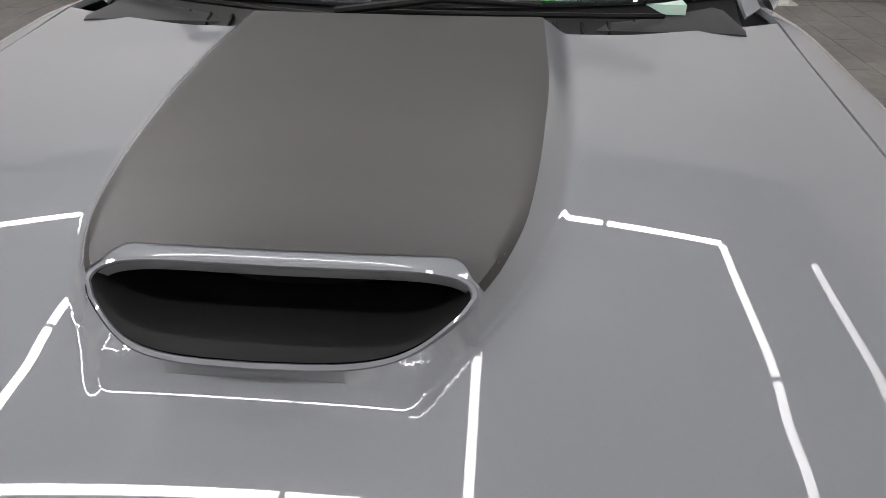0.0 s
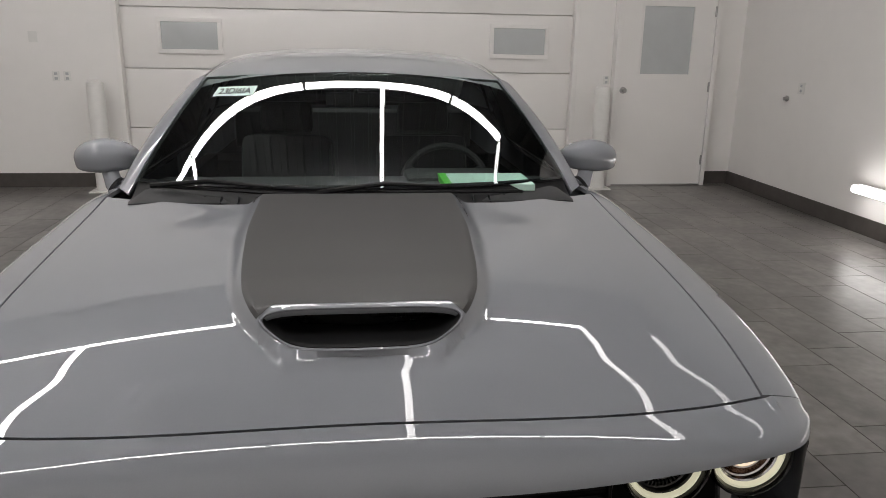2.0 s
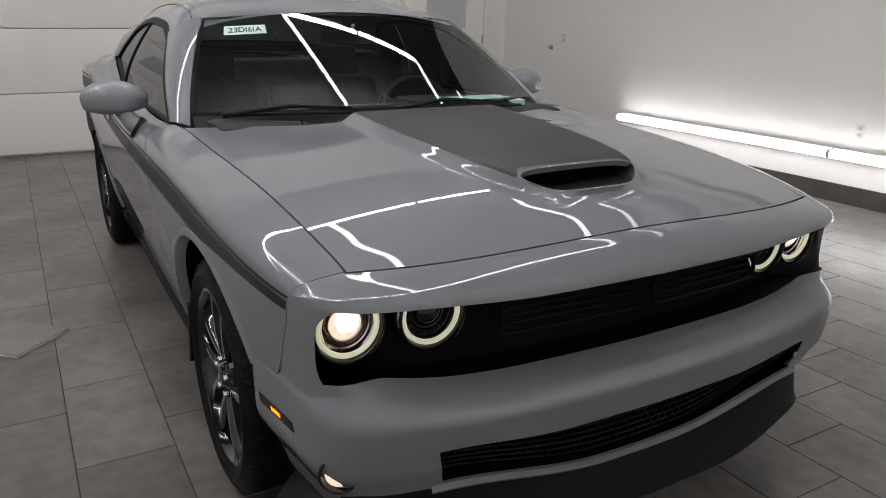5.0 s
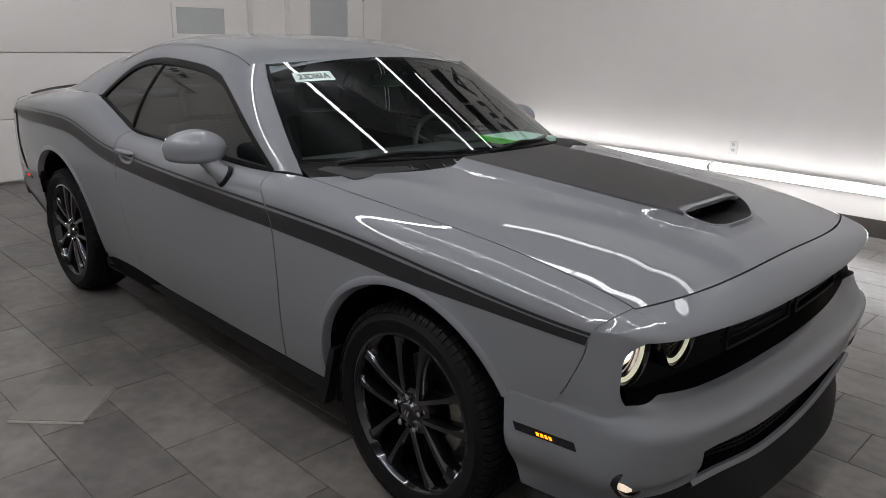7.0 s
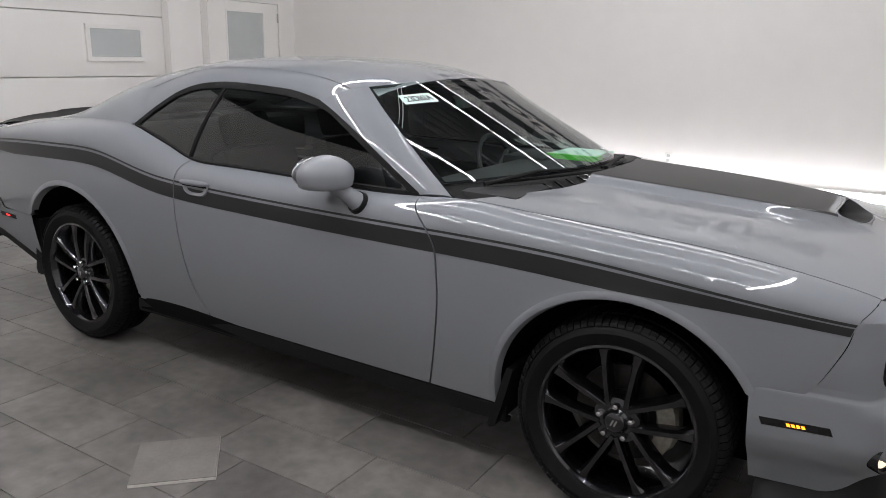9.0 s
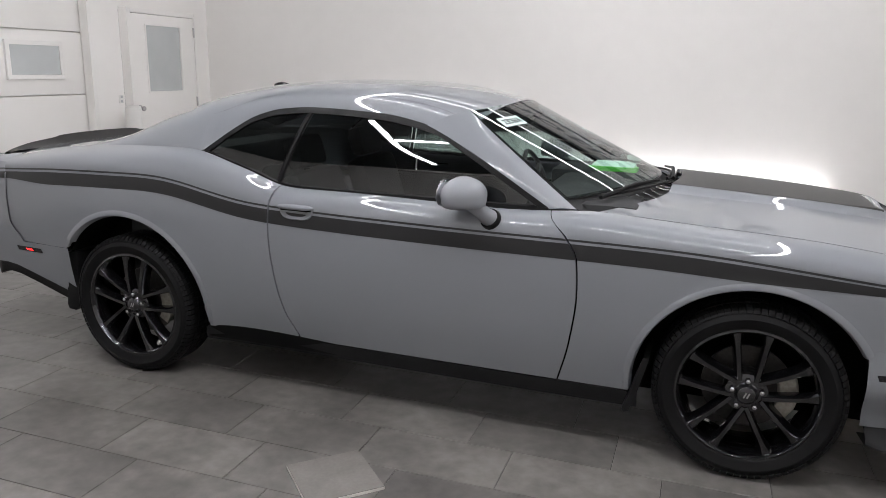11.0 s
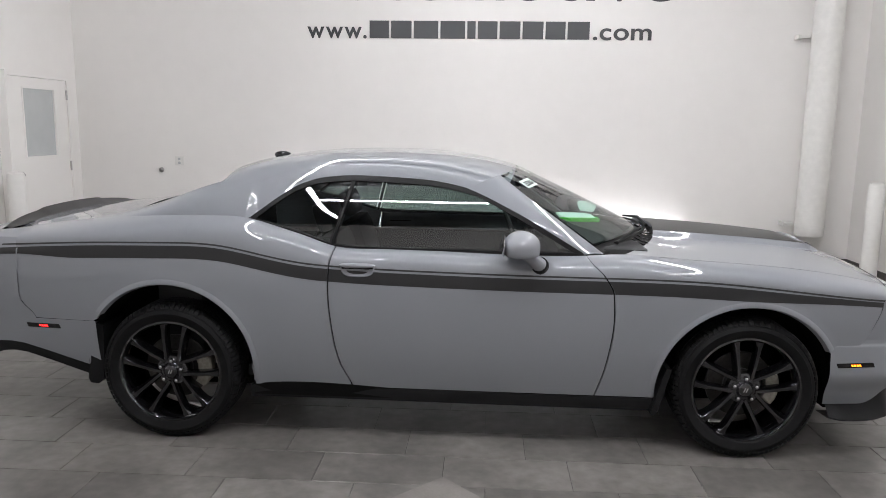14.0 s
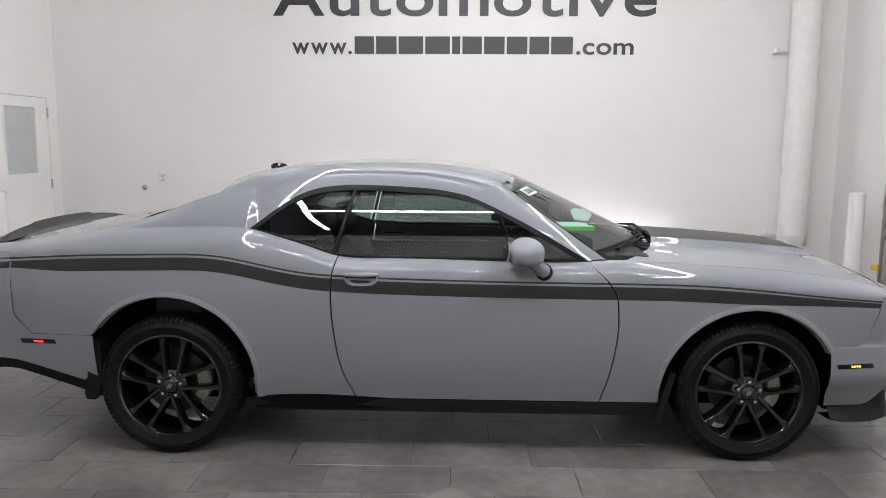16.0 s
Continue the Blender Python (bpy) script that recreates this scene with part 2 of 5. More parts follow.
def add_tube(bm, pts, r, n=10, cap=True):
    """A round bar along points; r may be a list."""
    pts = [Vector(p) for p in pts]
    rs = r if isinstance(r, (list, tuple)) else [r] * len(pts)
    rings = []
    up = Vector((0, 0, 1))
    for i, p in enumerate(pts):
        d = (pts[min(i + 1, len(pts) - 1)] - pts[max(i - 1, 0)]).normalized()
        a = d.cross(up)
        if a.length < 1e-3:
            a = d.cross(Vector((1, 0, 0)))
        a.normalize()
        b = a.cross(d).normalized()
        rings.append([bm.verts.new(p + (a * math.cos(2 * math.pi * k / n) + b * math.sin(2 * math.pi * k / n)) * rs[i]) for k in range(n)])
    for q, w in zip(rings, rings[1:]):
        for k in range(n):
            bm.faces.new((q[k], q[(k + 1) % n], w[(k + 1) % n], w[k]))
    if cap:
        bm.faces.new(rings[0])
        bm.faces.new(list(reversed(rings[-1])))
    return bm


def tube(pts, r, n=10, cap=True):
    bm = add_tube(bmesh.new(), pts, r, n, cap)
    bmesh.ops.recalc_face_normals(bm, faces=bm.faces)
    return bm


def add_lathe(bm, prof, n=48, axis="y", centre=(0, 0, 0)):
    """Turn a profile of (radius, along) about an axis."""
    c = Vector(centre)
    rings = []
    for r, a in prof:
        ring = []
        for k in range(n):
            t = 2 * math.pi * k / n
            u, w = r * math.cos(t), r * math.sin(t)
            v = (u, a, w) if axis == "y" else ((a, u, w) if axis == "x" else (u, w, a))
            ring.append(bm.verts.new(c + Vector(v)))
        rings.append(ring)
    for q, w in zip(rings, rings[1:]):
        for k in range(n):
            bm.faces.new((q[k], q[(k + 1) % n], w[(k + 1) % n], w[k]))
    return rings


def lathe(prof, n=48, axis="y", centre=(0, 0, 0), caps=False):
    bm = bmesh.new()
    rings = add_lathe(bm, prof, n, axis, centre)
    if caps:
        bm.faces.new(rings[0])
        bm.faces.new(list(reversed(rings[-1])))
    bmesh.ops.recalc_face_normals(bm, faces=bm.faces)
    return bm


def add_patch(bm, fn, us, vs, sy=1, flange=0.0, keep=None, lift=0.0):
    """A grid of fn(u, v); sy = -1 mirrors it across the car. flange turns the rim inwards."""
    g = [[Vector(fn(u, v)) for v in vs] for u in us]
    nu, nv = len(us), len(vs)
    nrm = [[None] * nv for _ in us]
    for i in range(nu):
        for j in range(nv):
            a = g[min(i + 1, nu - 1)][j] - g[max(i - 1, 0)][j]
            b = g[i][min(j + 1, nv - 1)] - g[i][max(j - 1, 0)]
            q = a.cross(b)
            nrm[i][j] = q.normalized() if q.length > 1e-12 else Vector((0, 0, 1))

    def put(p):
        return bm.verts.new((p.x, p.y * sy, p.z))
    V = [[put(g[i][j] + nrm[i][j] * lift) for j in range(nv)] for i in range(nu)]

    def face(q):
        try:
            bm.faces.new(q if sy > 0 else list(reversed(q)))
        except ValueError:
            pass
    for i in range(nu - 1):
        for j in range(nv - 1):
            if keep is None or keep((us[i] + us[i + 1]) / 2, (vs[j] + vs[j + 1]) / 2):
                face([V[i][j], V[i + 1][j], V[i + 1][j + 1], V[i][j + 1]])
    if flange:
        loop = [(i, 0) for i in range(nu)] + [(nu - 1, j) for j in range(1, nv)] + [(i, nv - 1) for i in range(nu - 2, -1, -1)] + [(0, j) for j in range(nv - 2, 0, -1)]
        low = [put(g[i][j] + nrm[i][j] * (lift - flange)) for i, j in loop]
        for k in range(len(loop)):
            k2 = (k + 1) % len(loop)
            a, b = V[loop[k][0]][loop[k][1]], V[loop[k2][0]][loop[k2][1]]
            face([b, a, low[k], low[k2]])
    return V


def patch(fn, us, vs, sy=1, flange=0.0, keep=None, lift=0.0):
    bm = bmesh.new()
    add_patch(bm, fn, us, vs, sy, flange, keep, lift)
    return bm


def steps(a, b, n):
    return [a + (b - a) * i / n for i in range(n + 1)]
# ---------------------------------------------------------------- the car: its shape
AXLE, TYRE_R, RIM_R, HUB_Y = 1.473, 0.362, 0.268, 0.905
# half width at the waist, and how the flank falls in towards the sill
W = spl((-2.62, 0.70), (-2.5, 0.835), (-2.35, 0.885), (-2.1, 0.92), (-1.47, 0.958), (-0.9, 0.945), (-0.4, 0.948), (0.3, 0.958), (0.9, 0.962),
        (1.47, 0.955), (1.8, 0.935), (2.05, 0.905), (2.16, 0.875), (2.25, 0.83))
FALL = crv((0.2, -0.11), (0.30, -0.080), (0.45, -0.040), (0.6, -0.016), (0.75, -0.003), (0.85, 0.0), (0.95, -0.004), (1.05, -0.012))
ST = spl((-2.5, 0.985), (-2.31, 0.997), (-1.92, 1.022), (-1.48, 1.034), (-1.18, 1.024), (-0.98, 0.985), (-0.78, 0.948), (-0.6, 0.933), (-0.1, 0.918),
         (0.4, 0.911), (0.9, 0.908), (1.24, 0.899), (1.66, 0.866), (2.09, 0.826))          # top of the broad stripe
SH = spl((-2.6, 1.005), (-2.31, 1.022), (-1.92, 1.047), (-1.48, 1.06), (-1.18, 1.05), (-0.98, 1.012), (-0.78, 0.973), (-0.6, 0.956), (-0.1, 0.942),
         (0.4, 0.936), (0.9, 0.934), (1.24, 0.925), (1.66, 0.893), (2.0, 0.858), (2.16, 0.838))  # shoulder
YT = spl((-2.6, 0.66), (-2.4, 0.70), (-2.0, 0.735), (-1.6, 0.765), (-1.05, 0.815), (-0.6, 0.842), (0.0, 0.848), (0.66, 0.848), (0.85, 0.835), (1.2, 0.818),
         (1.6, 0.80), (2.0, 0.782), (2.16, 0.770))                                        # inner edge of the flank's top
ZT = spl((-2.6, 1.045), (-2.4, 1.072), (-2.0, 1.13), (-1.6, 1.163), (-1.25, 1.175), (-1.05, 1.165), (-0.9, 1.125), (-0.75, 1.08), (-0.62, 1.038), (-0.45, 1.026),
         (0.0, 1.021), (0.66, 1.018), (0.85, 1.026), (1.0, 1.0155), (1.25, 0.998), (1.484, 0.983), (1.687, 0.967), (1.852, 0.9475), (1.992, 0.9255), (2.065, 0.911), (2.1, 0.9035),
         (2.152, 0.8895), (2.2, 0.873))


def flank_y(x, z):
    y = W(x) - 0.008 + FALL(z)
    for xc in (AXLE, -AXLE):
        r = math.hypot(x - xc, z - TYRE_R)
        y += 0.004 * math.exp(-((r - 0.445) / 0.030) ** 2) * (1 if z > 0.2 else 0)
    return y


def flank(x, h, zlo):
    """h in 0..1 runs up the flank from zlo to the shoulder, 1..2 over the shoulder to the inner edge."""
    zs = SH(x)
    if h <= 1:
        z = lerp(zlo, zs, h)
        return (x, flank_y(x, z), z)
    u = h - 1
    y0, y1, z1 = flank_y(x, zs), YT(x), ZT(x)
    p = ((y0, zs), (y0 - 0.006, lerp(zs, z1, 0.55)), (lerp(y1, y0, 0.62), z1 - 0.012 * abs(y0 - y1) / 0.12), (y1, z1))
    c = ((1 - u) ** 3, 3 * u * (1 - u) ** 2, 3 * u * u * (1 - u), u ** 3)
    return (x, sum(k * q[0] for k, q in zip(c, p)), sum(k * q[1] for k, q in zip(c, p)))


def tail_seam(z):
    """How far the quarter panel's rear edge rounds forward towards its foot."""
    return 0.085 * (1 - smooth(0.625, 0.76, z)) ** 1.5


ARCH_F, ARCH_R = 0.450, 0.440
ARCH_FZ, ARCH_RZ = TYRE_R - 0.014, TYRE_R + 0.035      # heights of the arches' centres


def arch_z(x, xc, r, zc, low):
    d = r * r - (x - xc) ** 2
    return max(low, zc + math.sqrt(d)) if d > 0 else low


GLASS = crv((1.0, 0.848), (1.02, 0.842), (1.10, 0.822), (1.18, 0.793), (1.28, 0.740), (1.36, 0.685), (1.42, 0.63))
DLO_TOP = crv((-1.06, 1.160), (-1.0, 1.205), (-0.93, 1.258), (-0.81, 1.331), (-0.69, 1.364), (-0.54, 1.375), (-0.19, 1.362), (0.08, 1.317), (0.256, 1.237),
              (0.435, 1.140), (0.645, 1.018))
DLO_BOT = crv((-1.06, 1.160), (-0.905, 1.121), (-0.755, 1.078), (-0.62, 1.036), (-0.5, 1.026), (0.0, 1.021), (0.645, 1.017))
ROOF = spl((-2.6, 1.085), (-2.35, 1.112), (-2.0, 1.155), (-1.85, 1.178), (-1.65, 1.228), (-1.374, 1.363), (-1.2, 1.432), (-1.05, 1.464), (-0.77, 1.498), (-0.42, 1.509),
           (-0.06, 1.496), (0.18, 1.460), (0.33, 1.422))
DLO_XF = crv((1.018, 0.645), (1.140, 0.435), (1.237, 0.256), (1.317, 0.08), (1.33, 0.04))   # front edge of the side window
WS_X = crv((1.018, 0.755), (1.10, 0.640), (1.20, 0.498), (1.30, 0.355), (1.398, 0.222))      # side edge of the windshield
WS_Y = crv((1.018, 0.790), (1.10, 0.760), (1.20, 0.714), (1.30, 0.662), (1.398, 0.604))


def hoop(x):
    """The four guide points of the top shell's half section, side edge first."""
    if x > -1.06:
        z0 = DLO_TOP(x) + 0.008
        y0 = GLASS(z0)
    else:
        z0, y0 = ZT(x), YT(x)
    zc = ROOF(x)
    k = smooth(-2.0, -1.15, x)
    f = 1 - smooth(-0.35, 0.15, x)
    h = max(zc - z0, 0.01)
    e = (1 - smooth(-1.25, -0.85, x)) * smooth(-1.78, -1.60, x)
    p1 = (y0 - lerp(0.12, 0.06, k) + 0.02 * e, z0 + h * lerp(lerp(0.3, lerp(0.62, 0.72, f), k), 0.74, e))
    p2 = (lerp(lerp(0.5, lerp(0.44, 0.50, f), k), 0.56, e), zc - lerp(0.004, 0.002, f))
    return (y0, z0), p1, p2, (0.0, zc)


# the two inner guides run smoothly past the corner of the side window
HOOP_X = (-2.6, -2.3, -2.05, -1.85, -1.6, -1.4, -0.78, -0.5, -0.2, 0.05, 0.2, 0.33)
G1Y, G1Z, G2Y, G2Z = [spl(*[(x, hoop(x)[1 + k // 2][k % 2]) for x in HOOP_X]) for k in range(4)]


def upper(x, u):
    """The top shell from the side window's top (u = 0) to the centre line (u = 1)."""
    g = hoop(x)
    p = (g[0], (G1Y(x), G1Z(x)), (G2Y(x), G2Z(x)), g[3])
    c = ((1 - u) ** 3, 3 * u * (1 - u) ** 2, 3 * u * u * (1 - u), u ** 3)
    return (x, sum(a * q[0] for a, q in zip(c, p)), sum(a * q[1] for a, q in zip(c, p)))


# hood: crowned sheet with a raised dome that ends in the scoop
DOME_Y = crv((0.9, 0.288), (1.13, 0.289), (1.4, 0.288), (1.65, 0.273), (1.85, 0.250), (1.95, 0.222), (2.0, 0.196), (2.06, 0.162), (2.12, 0.138), (2.2, 0.11))
DOME_W = crv((0.9, 0.060), (1.4, 0.052), (1.75, 0.042), (1.95, 0.024), (2.1, 0.018), (2.2, 0.018))      # width of the dome's steep side
HOOD_E = spl((0.85, 1.026), (1.0, 1.0155), (1.25, 0.998), (1.484, 0.983), (1.687, 0.967), (1.852, 0.9475), (1.992, 0.9255), (2.065, 0.911), (2.1, 0.9035), (2.152, 0.8895), (2.2, 0.873))
CROWN = spl((0.9, 0.047), (1.2, 0.052), (1.6, 0.055), (2.0, 0.055), (2.24, 0.050))      # how far the middle stands over the edges
DOME_H = crv((0.9, 0.020), (1.15, 0.031), (1.4, 0.031), (1.6, 0.030), (1.8, 0.032), (1.96, 0.038), (2.0, 0.034), (2.07, 0.0155), (2.088, 0.0085), (2.108, 0.002), (2.125, 0.0), (2.24, 0.0))
HOOD_REAR = lambda y: 1.135 - 0.31 * (abs(y) / 0.80) ** 2.2
HOOD_FRONT = lambda y: 2.240 - 0.080 * (abs(y) / 0.77) ** 3


def hood(x, y):
    ye = max(YT(min(x, 2.16)), 0.3)
    q = min(abs(y) / ye, 1.0)
    z = HOOD_E(x) + CROWN(x) * (1 - 1.266 * q * q + 0.266 * q ** 3)
    d = DOME_Y(x)
    z += DOME_H(x) * (1 - smooth(d - 0.003, d + DOME_W(x), abs(y)))
    # hollow beside the dome towards the windshield
    z -= 0.008 * math.exp(-(((x - 1.16) / 0.12) ** 2 + ((abs(y) - 0.49) / 0.10) ** 2))
    return z


# plan of the nose, s from the centre (0) to the flank (1)
NOSE_X = spl((0, 2.343), (0.3, 2.332), (0.6, 2.299), (0.75, 2.256), (0.83, 2.195), (0.9, 2.100), (1.0, 1.865))
NOSE_Y = spl((0, 0.0), (0.3, 0.33), (0.6, 0.65), (0.75, 0.80), (0.83, 0.853), (0.9, 0.877), (1.0, 0.898))


def nose(s, d, z):
    a = abs(s)
    e = 1e-3
    tx, ty = NOSE_X(a + e) - NOSE_X(max(a - e, 0)), NOSE_Y(a + e) - NOSE_Y(max(a - e, 0))
    if a < 0.02:
        tx, ty = 0.0, 1.0
    l = math.hypot(tx, ty)
    nx, ny = ty / l, -tx / l
    k = 1 if s >= 0 else -1
    return (NOSE_X(a) + nx * d, (NOSE_Y(a) + ny * d) * k, z)


FEND_X = crv((0.572, 1.950), (0.583, 1.980), (0.60, 2.008), (0.653, 2.046), (0.72, 2.078), (0.77, 2.098), (0.83, 2.114), (0.885, 2.155))  # fender's front edge


def s_at(x):
    lo, hi = 0.0, 1.04
    for _ in range(30):
        mid = (lo + hi) / 2
        if NOSE_X(mid) > x:
            lo = mid
        else:
            hi = mid
    return lo


LOW_D0 = crv((0.28, -0.030), (0.34, -0.012), (0.40, 0.004), (0.425, 0.012), (0.440, 0.020), (0.48, 0.028), (0.525, 0.034), (0.548, 0.036), (0.560, 0.033), (0.570, 0.024), (0.592, -0.004), (0.612, -0.032), (0.618, -0.044), (0.622, -0.060))


def low_d(z, s):
    a = abs(s)
    d = LOW_D0(z)
    if z > 0.545:
        d = lerp(d, max(d, -0.002), smooth(0.66, 0.80, a))
    d = lerp(d, min(d, 0.003), smooth(0.74, 0.90, a)) + 0.006 * smooth(0.93, 1.0, a)
    return d - 0.042 * (1 - smooth(0.33, 0.47, z)) * smooth(0.55, 0.9, a)

CAR_Y = -0.016
car = empty("coupe_car", "glossy grey two-door coupe with black stripes and lit lamps", "car", Matrix.Translation((0, CAR_Y, 0)))
P = M["paint"]

# hood, with the hole of the scoop
SC_X0, SC_X1, SC_Z0, SC_Z1 = 2.070, 1.967, 0.979, 1.021      # lower lip, upper lip


def scoop_loop(grow=0.0, n=64):
    """The mouth of the scoop, a rounded trapezoid on a slant."""
    out = []
    for k in range(n):
        t = 2 * math.pi * k / n
        c, s_ = math.cos(t), math.sin(t)
        e = 0.45
        a = math.copysign(abs(c) ** e, c)
        b = math.copysign(abs(s_) ** e, s_)
        v = (b * (1 + grow / 0.047) + 1) / 2
        half = lerp(0.140, 0.200, smooth(-0.1, 0.75, v)) + grow
        bow = 0.020 * (1 - a * a)
        out.append(Vector((lerp(SC_X0, SC_X1, v) + bow, a * half, lerp(SC_Z0, SC_Z1, v) + 0.006 * (1 - a * a))))
    return out


def in_scoop(x, y):
    v = (x - SC_X0 - 0.012) / (SC_X1 - SC_X0)
    return 0.0 < v < 1.05 and abs(y) < lerp(0.140, 0.200, smooth(-0.1, 0.75, v)) * (1 - 0.12 * max(0, 0.25 - v) / 0.25)


def hood_uv(u, v):
    y = lerp(-1, 1, v)
    yy = y * 0.7655
    x = lerp(HOOD_REAR(yy), HOOD_FRONT(yy), u)
    yr = y * (YT(min(x, 2.16)) - 0.0055)
    return (x, yr, hood(x, yr))


us = steps(0, 1, 170)
vs = steps(0, 1, 260)
bm = patch(hood_uv, us, vs, flange=0.016, keep=lambda u, v: not in_scoop(*hood_uv(u, v)[:2]))
mouth = scoop_loop(0.004, 256)
for v in bm.verts:
    if 1.9 < v.co.x < 2.13 and abs(v.co.y) < 0.25 and any(e.is_boundary for e in v.link_edges):
        v.co = min(mouth, key=lambda p: (p - v.co).length) - Vector((0, 0, 0.004))
hood_ob = part("hood", bm, P, car)


def decal_uv(u, v):
    yy = lerp(-1, 1, v)
    # the front edge follows the scoop's frame
    x0 = HOOD_REAR(0.3 * yy) + 0.001
    x1 = lerp(1.944, 1.986, smooth(0.75, 1.0, abs(yy))) + 0.012 * (1 - yy * yy)
    x = lerp(x0, x1, u)
    y = yy * (DOME_Y(x) + 0.004)
    return (x, y, hood(x, y))


part("hood_decal", patch(decal_uv, steps(0, 1, 60), steps(0, 1, 60), lift=0.0012), M["satin"], hood_ob, "satin black decal over the raised dome")
# scoop frame and throat
bm = bmesh.new()
prof = [(-0.003, 0.0, -0.016), (-0.003, 0.0, -0.002), (-0.001, 0.0, 0.0015), (0.003, 0.0, 0.001), (0.006, 0.0, -0.006)]
nrm = Vector((0.49, 0, 0.87))
rings = []
for grow, _, up in prof:
    rings.append([bm.verts.new(p + nrm * up - Vector((0, 0, 0.005 * (1 - smooth(0.976, 0.998, p.z))))) for p in scoop_loop(grow)])
for a, b in zip(rings, rings[1:]):
    for k in range(64):
        bm.faces.new((a[k], a[(k + 1) % 64], b[(k + 1) % 64], b[k]))
bmesh.ops.recalc_face_normals(bm, faces=bm.faces)
part("scoop_frame", bm, P, hood_ob, "grey painted rim round the scoop mouth")
bm = bmesh.new()
rings = []
for g, back, up in ((-0.003, 0.0, 0.0), (-0.008, -0.03, -0.012), (-0.014, -0.12, -0.02), (-0.02, -0.15, -0.03)):
    rings.append([bm.verts.new(p + Vector((back * lerp(1.25, 0.55, smooth(0.984, 1.004, p.z)), 0, up * lerp(1.0, 0.6, smooth(0.984, 1.004, p.z)) - 0.004 * (1 - smooth(0.976, 0.998, p.z))))) for p in scoop_loop(g)])
for a, b in zip(rings, rings[1:]):
    for k in range(64):
        bm.faces.new((a[k], a[(k + 1) % 64], b[(k + 1) % 64], b[k]))
bm.faces.new(rings[-1])
bmesh.ops.recalc_face_normals(bm, faces=bm.faces)
part("scoop_throat", bm, M["plastic"], hood_ob, "matt black scoop throat")
bm = bmesh.new()
for j in range(5):
    z = 0.966 + 0.011 * j
    add_box(bm, (1.913 - 0.003 * j, -0.19, z), (1.918 - 0.003 * j, 0.19, z + 0.002))
for j in range(4):
    for k in range(20):
        y = -0.185 + 0.019 * k + (0.0095 if j % 2 else 0)
        add_box(bm, (1.913 - 0.003 * j, y, 0.966 + 0.011 * j), (1.918 - 0.003 * j, y + 0.002, 0.977 + 0.011 * j))
part("scoop_mesh", bm, M["gloss_black"], hood_ob, "black brick-pattern scoop mesh", shade=False)

# ---- panels of each side
SILL = 0.296
DOOR_F = crv((0.2, 0.70), (0.297, 0.728), (0.49, 0.775), (0.70, 0.798), (0.843, 0.790), (0.932, 0.742), (1.0, 0.675), (1.03, 0.655))
DOOR_R = crv((0.2, -0.49), (0.332, -0.533), (0.426, -0.577), (0.577, -0.611), (0.816, -0.632), (0.934, -0.628), (1.04, -0.605))
GAP = 0.0036


def side_fn(xl, xr, zlo):
    """u 0..1 from the front edge xr(z) to the rear edge xl(z); the two may lean."""
    def fn(u, h):
        x = lerp(xr(0.6), xl(0.6), u)
        for _ in range(3):
            p = flank(x, h, zlo(x))
            x = lerp(xr(p[2]), xl(p[2]), u)
        return flank(x, h, zlo(x))
    return fn


def uneven(a, b, xc, r, n):
    """Steps from a to b, dense at the ends of an arch."""
    xs = set(steps(a, b, n))
    for k in range(33):
        x = xc + r * math.cos(math.pi * k / 32)
        if min(a, b) < x < max(a, b):
            xs.add(x)
    for e in (-0.0006, 0.0006):
        for s_ in (-1, 1):
            x = xc + s_ * (r + e)
            if min(a, b) < x < max(a, b):
                xs.add(x)
    return sorted(xs, reverse=a > b)


